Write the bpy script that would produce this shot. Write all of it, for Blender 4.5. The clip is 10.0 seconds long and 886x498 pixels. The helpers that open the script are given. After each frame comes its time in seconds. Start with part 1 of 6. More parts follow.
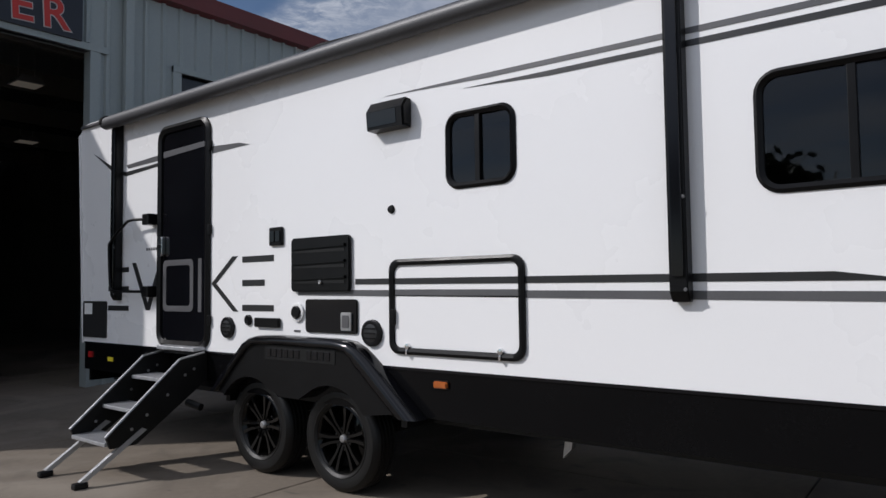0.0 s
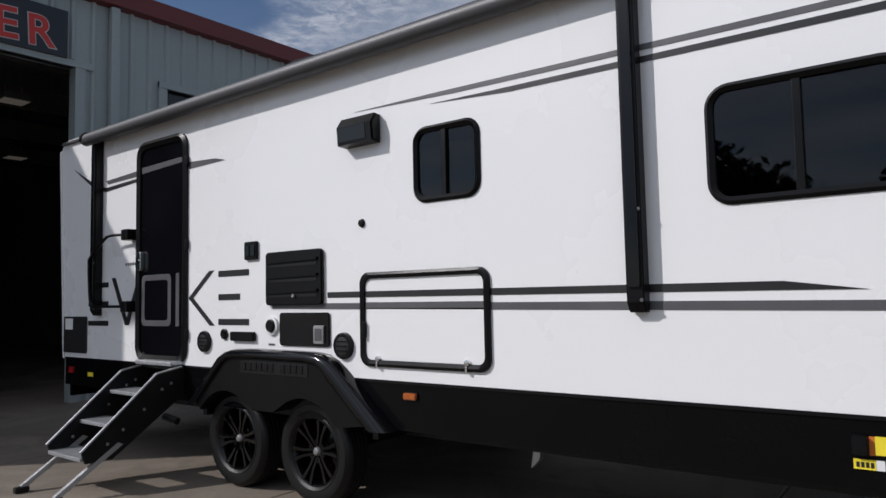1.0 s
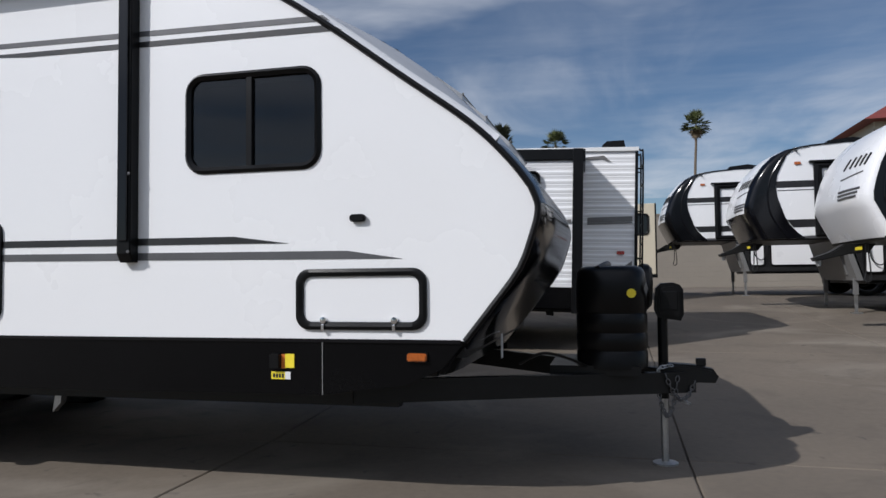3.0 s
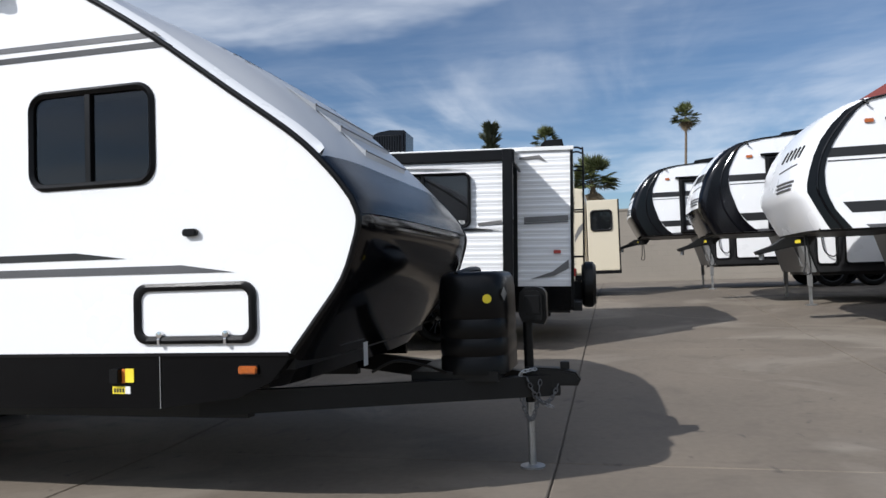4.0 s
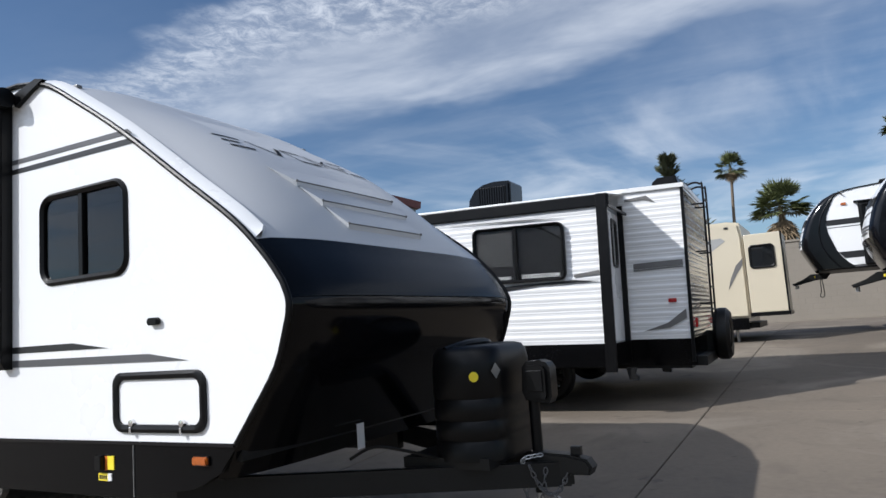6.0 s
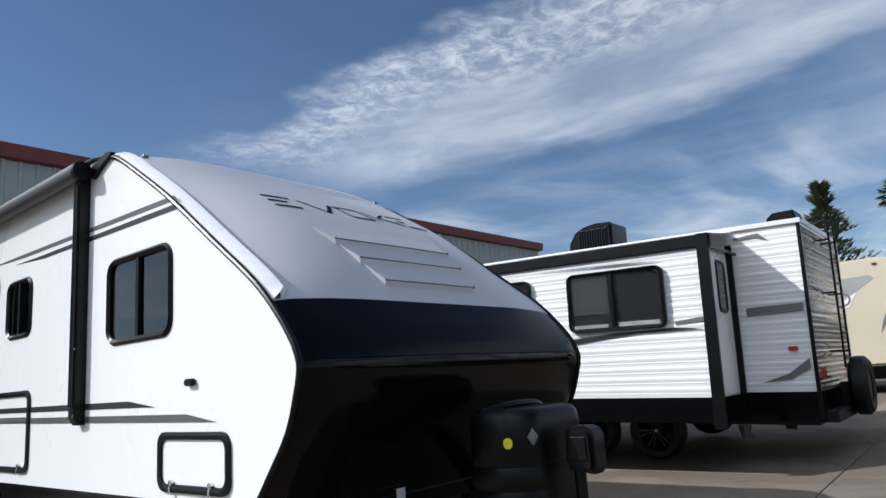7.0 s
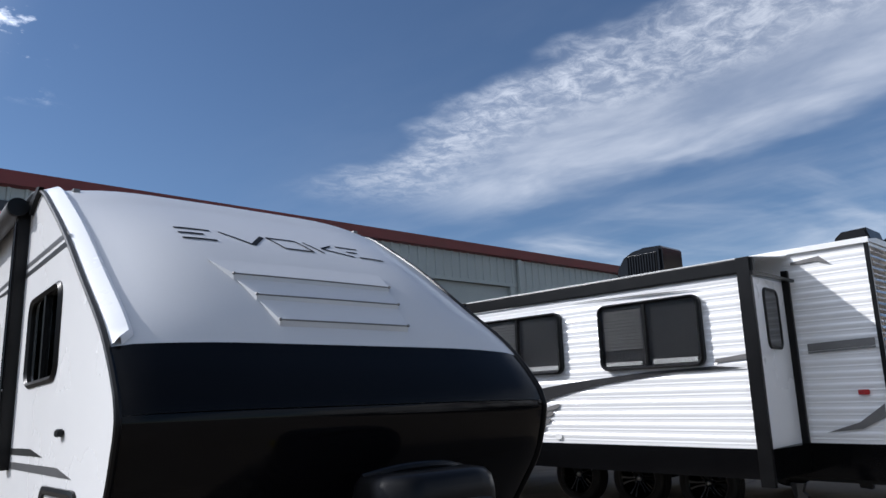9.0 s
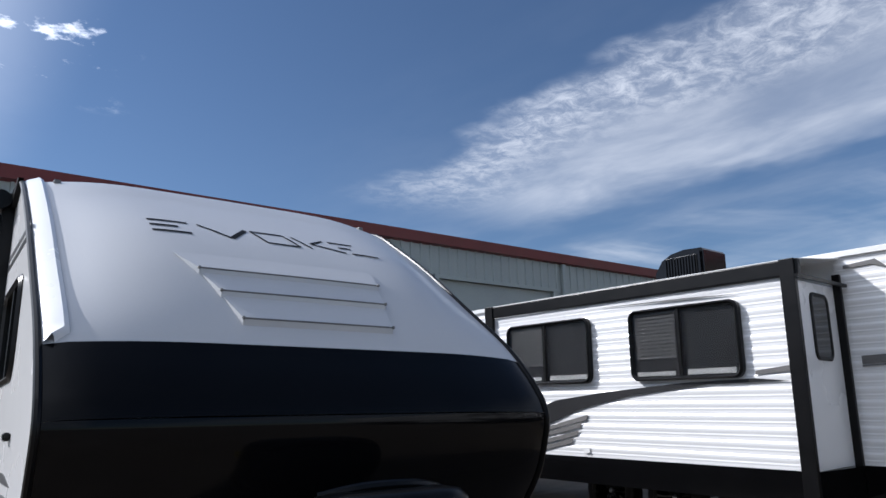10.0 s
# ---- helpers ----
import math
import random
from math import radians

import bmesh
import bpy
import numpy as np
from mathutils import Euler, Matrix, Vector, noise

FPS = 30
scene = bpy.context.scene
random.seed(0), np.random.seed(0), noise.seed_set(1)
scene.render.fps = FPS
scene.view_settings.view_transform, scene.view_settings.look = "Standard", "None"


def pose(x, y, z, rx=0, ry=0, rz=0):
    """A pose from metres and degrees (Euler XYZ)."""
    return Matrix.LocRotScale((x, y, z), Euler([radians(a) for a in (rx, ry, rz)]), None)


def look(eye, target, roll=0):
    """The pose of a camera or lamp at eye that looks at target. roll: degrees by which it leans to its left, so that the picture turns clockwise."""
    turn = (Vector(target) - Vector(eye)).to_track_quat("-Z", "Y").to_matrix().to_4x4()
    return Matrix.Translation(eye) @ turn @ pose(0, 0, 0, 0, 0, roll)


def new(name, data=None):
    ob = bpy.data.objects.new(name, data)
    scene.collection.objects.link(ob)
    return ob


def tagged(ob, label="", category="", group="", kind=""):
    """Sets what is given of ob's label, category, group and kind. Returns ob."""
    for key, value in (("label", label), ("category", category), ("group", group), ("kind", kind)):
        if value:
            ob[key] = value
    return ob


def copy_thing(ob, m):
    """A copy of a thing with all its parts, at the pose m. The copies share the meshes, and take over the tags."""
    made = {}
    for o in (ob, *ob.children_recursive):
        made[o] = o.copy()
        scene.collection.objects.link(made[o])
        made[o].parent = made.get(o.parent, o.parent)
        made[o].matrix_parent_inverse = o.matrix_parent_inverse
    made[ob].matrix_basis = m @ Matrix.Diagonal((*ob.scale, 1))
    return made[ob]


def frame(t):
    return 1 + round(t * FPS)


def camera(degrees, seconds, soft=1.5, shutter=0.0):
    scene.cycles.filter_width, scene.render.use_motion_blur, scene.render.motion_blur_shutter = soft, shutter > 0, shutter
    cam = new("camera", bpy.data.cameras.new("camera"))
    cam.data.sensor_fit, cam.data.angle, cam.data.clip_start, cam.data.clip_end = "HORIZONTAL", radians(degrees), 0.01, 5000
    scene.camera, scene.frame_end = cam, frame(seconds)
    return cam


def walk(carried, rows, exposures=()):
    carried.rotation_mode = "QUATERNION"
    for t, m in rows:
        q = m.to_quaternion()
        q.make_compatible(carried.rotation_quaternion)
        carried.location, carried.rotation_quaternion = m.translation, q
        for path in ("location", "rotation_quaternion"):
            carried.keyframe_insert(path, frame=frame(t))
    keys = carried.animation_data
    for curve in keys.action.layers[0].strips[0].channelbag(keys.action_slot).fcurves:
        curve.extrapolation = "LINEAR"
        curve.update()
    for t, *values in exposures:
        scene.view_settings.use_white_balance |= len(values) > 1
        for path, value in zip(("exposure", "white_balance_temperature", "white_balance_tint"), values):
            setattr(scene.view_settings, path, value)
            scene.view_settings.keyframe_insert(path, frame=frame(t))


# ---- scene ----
cam = camera(64.4, 10.0)
PATH = [
    (0, (-0.884, -3.485, 1.402), (-2.12, -1.916, 1.509), -0.7),
    (0.5, (-0.838, -3.476, 1.403), (-2.075, -1.908, 1.51), -1.0),
    (1, (-0.715, -3.427, 1.401), (-1.939, -1.852, 1.542), -1.2),
    (1.5, (-0.472, -3.321, 1.382), (-1.665, -1.727, 1.568), -0.6),
    (2, (-0.202, -3.343, 1.306), (-1.221, -1.629, 1.462), -0.3),
    (2.5, (0.144, -3.506, 1.245), (-0.606, -1.656, 1.353), -0.6),
    (3, (0.589, -3.587, 1.208), (0.123, -1.644, 1.291), -0.6),
    (3.2, (0.827, -3.585, 1.199), (0.393, -1.634, 1.267), -1.6),
    (4.3, (1.632, -3.298, 1.273), (1.13, -1.364, 1.362), -2.7),
    (4.5, (1.76, -3.238, 1.275), (1.233, -1.314, 1.417), -3.3),
    (5, (2.205, -3.159, 1.293), (1.529, -1.289, 1.505), -2.8),
    (5.2, (2.321, -3.095, 1.311), (1.561, -1.257, 1.518), -2.6),
    (6.3, (2.535, -2.523, 1.392), (1.541, -0.805, 1.64), -4.8),
    (6.5, (2.59, -2.449, 1.381), (1.563, -0.754, 1.653), -5.1),
    (7, (2.888, -2.191, 1.447), (1.629, -0.68, 1.813), -3.9),
    (7.5, (2.989, -1.967, 1.436), (1.615, -0.57, 1.836), -3.6),
    (8, (3.027, -1.606, 1.471), (1.591, -0.28, 1.894), -3.3),
    (8.5, (3.127, -1.296, 1.486), (1.698, 0.03, 1.933), -3.6),
    (9, (3.338, -0.988, 1.525), (1.863, 0.282, 1.982), -2.9),
    (9.5, (3.36, -0.764, 1.503), (1.838, 0.447, 1.97), -3.1),
    (10, (3.253, -0.455, 1.543), (1.687, 0.694, 2.021), -1.5),
]

EXPOSURES = [(0.0, -0.23, 6250, 13), (1.5, -0.26, 6250, 13), (2.5, -0.38, 6180, 13), (3.2, -0.1, 6120, 11), (4.3, 0.34, 6150, 10), (6.5, 0.30, 6100, 10), (8.0, 0.30, 6080, 11), (10.0, 0.33, 6020, 12)]
walk(cam, [(t, look(eye, target, roll)) for t, eye, target, roll in PATH], EXPOSURES)

# ---- light ----
SUN_WAY = Vector((0.93, 0.96, -1.0)).normalized()
world = bpy.data.worlds.new("sky")
scene.world = world
world.use_nodes = True
wn = world.node_tree
sky = wn.nodes.new("ShaderNodeTexSky")
sky.sky_type = "NISHITA"
sky.sun_disc = False
sky.sun_elevation = radians(36.8)
sky.sun_rotation = radians(225)
sky.air_density, sky.dust_density, sky.ozone_density = 1.0, 0.2, 4.0
wn.nodes["Background"].inputs[1].default_value = 0.070
wn.links.new(sky.outputs[0], wn.nodes["Background"].inputs[0])
sun_data = bpy.data.lights.new("sun", "SUN")
sun_data.energy, sun_data.angle, sun_data.color = 5.6, radians(0.53), (1.0, 0.96, 0.91)
sun = new("sun", sun_data)
sun.matrix_world = look(Vector((0, 0, 60)) - SUN_WAY * 40, Vector((0, 0, 60)))

# ---- materials ----
def material(name, color, rough=0.5, metal=0.0, vary=0.12, scale=3.0, fine=60.0, bump=0.0, spec=0.5, coat=0.0, rvary=0.08, color2=None, bump_scale=None, each=0.0):
    """Principled surface with two scales of variation in colour and gloss, and fine relief."""
    m = bpy.data.materials.new(name)
    m.use_nodes = True
    n, l = m.node_tree.nodes, m.node_tree.links
    b = n["Principled BSDF"]
    b.inputs["Metallic"].default_value = metal
    b.inputs["Specular IOR Level"].default_value = spec
    b.inputs["Coat Weight"].default_value = coat
    b.inputs["Coat Roughness"].default_value = 0.05
    tc = n.new("ShaderNodeTexCoord")
    big, small = n.new("ShaderNodeTexNoise"), n.new("ShaderNodeTexNoise")
    big.inputs["Scale"].default_value, big.inputs["Detail"].default_value = scale, 6
    small.inputs["Scale"].default_value, small.inputs["Detail"].default_value = fine, 3
    for t in (big, small):
        l.new(tc.outputs["Object"], t.inputs["Vector"])
    add = n.new("ShaderNodeMath")
    add.operation = "MULTIPLY_ADD"
    add.inputs[1].default_value = 0.35
    l.new(small.outputs[0], add.inputs[0])
    half = n.new("ShaderNodeMath")
    half.operation = "MULTIPLY"
    half.inputs[1].default_value = 0.65
    l.new(big.outputs[0], half.inputs[0])
    l.new(half.outputs[0], add.inputs[2])
    value = add.outputs[0]
    if each:
        info = n.new("ShaderNodeObjectInfo")
        more = n.new("ShaderNodeMath")
        more.operation = "MULTIPLY_ADD"
        more.inputs[1].default_value = each
        l.new(info.outputs["Random"], more.inputs[0])
        l.new(value, more.inputs[2])
        value = more.outputs[0]
    ramp = n.new("ShaderNodeMapRange")
    ramp.inputs[1].default_value, ramp.inputs[2].default_value = 0.3, 0.7 + each
    l.new(value, ramp.inputs[0])
    mix = n.new("ShaderNodeMix")
    mix.data_type = "RGBA"
    c2 = color2 or tuple(c * (1 - vary) for c in color)
    mix.inputs[6].default_value = (*c2, 1)
    mix.inputs[7].default_value = (*color, 1)
    l.new(ramp.outputs[0], mix.inputs[0])
    l.new(mix.outputs[2], b.inputs["Base Color"])
    rr = n.new("ShaderNodeMapRange")
    rr.inputs[3].default_value, rr.inputs[4].default_value = max(0.01, rough - rvary), rough + rvary
    l.new(big.outputs[0], rr.inputs[0])
    l.new(rr.outputs[0], b.inputs["Roughness"])
    if bump:
        bp = n.new("ShaderNodeBump")
        bp.inputs["Strength"].default_value = bump
        bp.inputs["Distance"].default_value = 0.01
        if bump_scale:
            tex = n.new("ShaderNodeTexNoise")
            tex.inputs["Scale"].default_value, tex.inputs["Detail"].default_value = bump_scale, 2
            l.new(tc.outputs["Object"], tex.inputs["Vector"])
            l.new(tex.outputs[0], bp.inputs["Height"])
        else:
            l.new(small.outputs[0], bp.inputs["Height"])
        l.new(bp.outputs[0], b.inputs["Normal"])
    return m


def glass(name, tint, transmit=1.0):
    m = bpy.data.materials.new(name)
    m.use_nodes = True
    b = m.node_tree.nodes["Principled BSDF"]
    b.inputs["Base Color"].default_value = (*tint, 1)
    b.inputs["Roughness"].default_value = 0.02
    b.inputs["IOR"].default_value = 1.5
    b.inputs["Transmission Weight"].default_value = transmit
    return m


def glow(name, color, strength):
    m = bpy.data.materials.new(name)
    m.use_nodes = True
    b = m.node_tree.nodes["Principled BSDF"]
    b.inputs["Base Color"].default_value = (*color, 1)
    b.inputs["Emission Color"].default_value = (*color, 1)
    b.inputs["Emission Strength"].default_value = strength
    return m


WHITE = material("white_gelcoat", (0.80, 0.80, 0.80), 0.28, vary=0.02, scale=0.8, coat=0.3)
CAP_WHITE = material("cap_silver_white", (0.56, 0.565, 0.575), 0.42, vary=0.04, scale=0.7, coat=0.4)
GLOSS_BLACK = material("gloss_black", (0.004, 0.004, 0.0055), 0.13, vary=0.4, scale=2, spec=0.35, bump=0.02, bump_scale=1.5)
BAND_BLACK = material("nose_band_black", (0.005, 0.005, 0.0055), 0.20, vary=0.4, scale=2, spec=0.17, bump=0.05, bump_scale=22)
LETTER_BLACK = material("letter_black", (0.008, 0.008, 0.009), 0.55, vary=0.3, scale=4, spec=0.12)
SHIELD_BLACK = material("shield_black", (0.004, 0.004, 0.005), 0.10, vary=0.4, scale=2, rvary=0.03, spec=0.16, bump=0.02, bump_scale=1.5)
SKIRT_BLACK = material("skirt_black", (0.004, 0.004, 0.0045), 0.14, vary=0.4, scale=1.5, spec=0.13, bump=0.06, bump_scale=2.5)
PLASTIC = material("black_plastic", (0.005, 0.005, 0.0055), 0.33, vary=0.35, scale=6, fine=180, bump=0.08, spec=0.2)
RUBBER = material("tyre_rubber", (0.007, 0.007, 0.007), 0.42, vary=0.5, scale=8, fine=140, bump=0.2, spec=0.30)
FRAME_BLACK = material("chassis_paint", (0.008, 0.008, 0.008), 0.45, vary=0.4, scale=5, bump=0.1, spec=0.3)
RIM_BLACK = material("rim_black", (0.003, 0.003, 0.003), 0.06, vary=0.3, scale=9, spec=0.30, rvary=0.02)
CHROME = material("chrome", (0.75, 0.75, 0.76), 0.14, metal=1.0, vary=0.1, scale=8)
STEEL = material("galvanised_steel", (0.5, 0.5, 0.5), 0.4, metal=0.9, vary=0.35, scale=12)
ALUMINIUM = material("tread_aluminium", (0.55, 0.56, 0.58), 0.38, metal=0.7, vary=0.25, scale=14, fine=120, bump=0.3)
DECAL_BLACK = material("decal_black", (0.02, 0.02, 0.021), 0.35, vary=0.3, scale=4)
DECAL_GREY = material("decal_grey", (0.10, 0.10, 0.105), 0.35, vary=0.25, scale=4)
AWNING_GREY = material("awning_vinyl", (0.07, 0.07, 0.075), 0.5, vary=0.3, scale=2.5, bump=0.1)
GLASS_DARK = glass("tinted_glass", (0.10, 0.105, 0.11))
GLASS_GREY = glass("grey_glass", (0.36, 0.37, 0.38))
PANE_DARK = material("smoked_pane", (0.010, 0.011, 0.012), 0.04, vary=0.3, scale=2, rvary=0.01)
LAMP_GLOW = glow("lamp_lens", (1.0, 0.88, 0.72), 0.05)
AMBER = material("amber_lens", (0.42, 0.10, 0.012), 0.2, vary=0.3, scale=30, coat=0.5)
RED_LENS = material("red_lens", (0.45, 0.02, 0.02), 0.2, vary=0.3, scale=30, coat=0.5)
YELLOW = material("yellow_sticker", (0.85, 0.68, 0.03), 0.5, vary=0.1, scale=20)
ORANGE = material("orange_sticker", (0.60, 0.16, 0.02), 0.5, vary=0.1, scale=20)
PAPER = material("white_sticker", (0.75, 0.75, 0.74), 0.5, vary=0.08, scale=20)
SIDING = material("white_siding", (0.80, 0.80, 0.80), 0.30, vary=0.05, scale=2, metal=0.0, coat=0.2)
SIDING_GREY = material("grey_siding_decal", (0.16, 0.155, 0.15), 0.35, vary=0.25, scale=3)
REAR_SIDING = material("embossed_rear_metal", (0.72, 0.72, 0.73), 0.16, vary=0.06, scale=2, metal=0.85, bump=0.5, bump_scale=9)
PALE_GREY = material("pale_grey_print", (0.36, 0.36, 0.35), 0.4, vary=0.3, scale=1.5)
CREAM = material("cream_gelcoat", (0.56, 0.50, 0.38), 0.4, vary=0.06, scale=1)
CONCRETE = material("yard_concrete", (0.190, 0.155, 0.118), 0.85, vary=0.3, scale=0.55, fine=18, bump=0.25, color2=(0.112, 0.094, 0.074), each=0.12)


def add_stains(m):
    """Pale washed patches and small dark oil spots over a concrete surface."""
    n, l = m.node_tree.nodes, m.node_tree.links
    b = n["Principled BSDF"]
    base = b.inputs["Base Color"].links[0].from_socket
    tc = n.new("ShaderNodeTexCoord")
    for scale, lo, hi, color, most, bend in ((0.42, 0.50, 0.66, (0.27, 0.235, 0.19, 1), 0.6, 1.6), (1.1, 0.55, 0.72, (0.10, 0.083, 0.066, 1), 0.55, 2.2), (5.0, 0.66, 0.74, (0.05, 0.045, 0.04, 1), 0.55, 0.6)):
        tex = n.new("ShaderNodeTexNoise")
        tex.inputs["Scale"].default_value, tex.inputs["Detail"].default_value, tex.inputs["Distortion"].default_value = scale, 8, bend
        l.new(tc.outputs["Object"], tex.inputs["Vector"])
        rng = n.new("ShaderNodeMapRange")
        rng.inputs[1].default_value, rng.inputs[2].default_value, rng.inputs[4].default_value = lo, hi, most
        l.new(tex.outputs[0], rng.inputs[0])
        mix = n.new("ShaderNodeMix")
        mix.data_type = "RGBA"
        mix.inputs[7].default_value = color
        l.new(rng.outputs[0], mix.inputs[0])
        l.new(base, mix.inputs[6])
        base = mix.outputs[2]
    l.new(base, b.inputs["Base Color"])


add_stains(CONCRETE)
BLOCK = material("block_wall", (0.26, 0.23, 0.19), 0.9, vary=0.2, scale=0.6, fine=30, bump=0.3)
METAL_WALL = material("painted_sheet_steel", (0.335, 0.375, 0.37), 0.45, vary=0.16, scale=0.6, fine=20, each=0.1)
RED_TRIM = material("red_roof_trim", (0.15, 0.022, 0.024), 0.45, vary=0.3, scale=1.2)
SIGN_DARK = material("sign_board", (0.025, 0.027, 0.035), 0.45, vary=0.25, scale=2)
SIGN_RED = material("sign_red", (0.55, 0.04, 0.03), 0.5, vary=0.12, scale=4)
SIGN_EDGE = material("sign_edge", (0.55, 0.52, 0.5), 0.5, vary=0.1, scale=4)
# darker than a pale lining, so the interior's dimness is partly in the colour
DIMMED_WALL = material("workshop_dimmed", (0.16, 0.15, 0.135), 0.8, vary=0.4, scale=1.0)
TOOL_RED = material("tool_chest_red", (0.30, 0.02, 0.02), 0.35, vary=0.2, scale=5)
CONIFER = material("conifer_needles", (0.085, 0.095, 0.05), 0.7, vary=0.5, scale=1.2)
BARK = material("palm_bark", (0.17, 0.13, 0.09), 0.9, vary=0.4, scale=6, bump=0.5)
FROND = material("palm_frond", (0.115, 0.135, 0.045), 0.55, vary=0.5, scale=3)
DRY = material("dry_frond", (0.27, 0.20, 0.12), 0.8, vary=0.4, scale=3)
LEAF = material("conifer_leaf", (0.055, 0.075, 0.035), 0.6, vary=0.5, scale=2)
EARTH = material("far_ground", (0.14, 0.12, 0.10), 0.9, vary=0.3, scale=0.05, bump=0.2)
# darkened so the fifth-wheels' front wall looks shaded; plain grey on other parts
BOX_GREY = material("grey_and_shaded_fibreglass", (0.17, 0.17, 0.168), 0.4, vary=0.15, scale=2)
TILE_RED = material("red_roof", (0.22, 0.05, 0.04), 0.7, vary=0.3, scale=1)

# ---- building helpers ----
ORIGIN = {}


def thing(name, at, label, category, group="", kind=""):
    ob = new(name)
    ob.location = at
    ORIGIN[ob] = Vector(at)
    return tagged(ob, label, category, group, kind)


def part(name, bm, mat, parent, label="", smooth=False, angle=35):
    """Links bm, given in world places, as one mesh under parent."""
    base = ORIGIN[parent]
    bmesh.ops.translate(bm, verts=bm.verts[:], vec=-base)
    bmesh.ops.recalc_face_normals(bm, faces=bm.faces[:])
    me = bpy.data.meshes.new(name)
    if smooth:
        for f in bm.faces:
            f.smooth = True
        for e in bm.edges:
            if len(e.link_faces) == 2 and e.calc_face_angle(0) > radians(angle):
                e.smooth = False
    bm.to_mesh(me)
    bm.free()
    me.materials.append(mat)
    ob = new(name, me)
    ob.parent = parent
    ORIGIN[ob] = base
    return tagged(ob, label)


def solid(name, bm, mat, label="", category="", kind="", group="", smooth=False):
    """Links bm as one top-level object."""
    me = bpy.data.meshes.new(name)
    bmesh.ops.recalc_face_normals(bm, faces=bm.faces[:])
    for f in bm.faces:
        f.smooth = smooth
    bm.to_mesh(me)
    bm.free()
    me.materials.append(mat)
    ob = new(name, me)
    ORIGIN[ob] = Vector((0, 0, 0))
    return tagged(ob, label, category, group, kind)


def box(x0, x1, y0, y1, z0, z1, bevel=0.0, bm=None):
    bm = bm or bmesh.new()
    r = bmesh.ops.create_cube(bm, size=1.0)
    vs = r["verts"]
    for v in vs:
        v.co = Vector(((x0 + x1) / 2 + v.co.x * (x1 - x0), (y0 + y1) / 2 + v.co.y * (y1 - y0), (z0 + z1) / 2 + v.co.z * (z1 - z0)))
    if bevel:
        es = list({e for v in vs for e in v.link_edges})
        bmesh.ops.bevel(bm, geom=es, offset=bevel, segments=2, affect="EDGES", profile=0.6)
    return bm


def put_on(axis, u, v, w):
    """A point from two coordinates in a plane and one along the axis across it."""
    return Vector((u, w, v)) if axis == "y" else Vector((w, u, v)) if axis == "x" else Vector((u, v, w))


def prism(pts, w0, w1, axis="y", bevel=0.0, bm=None):
    bm = bm or bmesh.new()
    a = [bm.verts.new(put_on(axis, u, v, w0)) for u, v in pts]
    b = [bm.verts.new(put_on(axis, u, v, w1)) for u, v in pts]
    faces = [bm.faces.new(a), bm.faces.new(list(reversed(b)))]
    n = len(pts)
    for i in range(n):
        faces.append(bm.faces.new((a[i], b[i], b[(i + 1) % n], a[(i + 1) % n])))
    if bevel:
        bmesh.ops.recalc_face_normals(bm, faces=faces)
        bmesh.ops.bevel(bm, geom=list({e for f in faces[:2] for e in f.edges}), offset=bevel, segments=2, affect="EDGES")
    return bm


def rounded(x0, x1, z0, z1, r, n=6):
    pts = []
    for cx, cz, a0 in ((x1 - r, z1 - r, 0), (x0 + r, z1 - r, 90), (x0 + r, z0 + r, 180), (x1 - r, z0 + r, 270)):
        for k in range(n + 1):
            a = radians(a0 + 90 * k / n)
            pts.append((cx + r * math.cos(a), cz + r * math.sin(a)))
    return pts


def ring(outer, inner, w0, w1, axis="y", bm=None):
    """A frame between two outlines of as many points; w0 is its front, w1 its back."""
    bm = bm or bmesh.new()
    n = len(outer)
    mid = [((o[0] * 0.55 + i[0] * 0.45), (o[1] * 0.55 + i[1] * 0.45)) for o, i in zip(outer, inner)]
    lip = w0 + (w1 - w0) * 0.3
    loops = [[bm.verts.new(put_on(axis, u, v, w)) for u, v in pts] for pts, w in ((outer, w1), (outer, lip), (mid, w0), (inner, lip), (inner, w1))]
    for a, b in zip(loops, loops[1:] + loops[:1]):
        for i in range(n):
            j = (i + 1) % n
            bm.faces.new((a[i], a[j], b[j], b[i]))
    return bm


def holed(outer, holes, w0, w1, axis="y"):
    """A wall of that outline with openings through it."""
    bm = bmesh.new()
    sides = []
    for w in (w0, w1):
        loops = []
        es = []
        for pts in (outer, *holes):
            vs = [bm.verts.new(put_on(axis, u, v, w)) for u, v in pts]
            loops.append(vs)
            es += [bm.edges.new((vs[i], vs[(i + 1) % len(vs)])) for i in range(len(vs))]
        bmesh.ops.triangle_fill(bm, use_beauty=True, edges=es)
        sides.append(loops)
    for a, b in zip(*sides):
        for i in range(len(a)):
            j = (i + 1) % len(a)
            bm.faces.new((a[i], a[j], b[j], b[i]))
    return bm


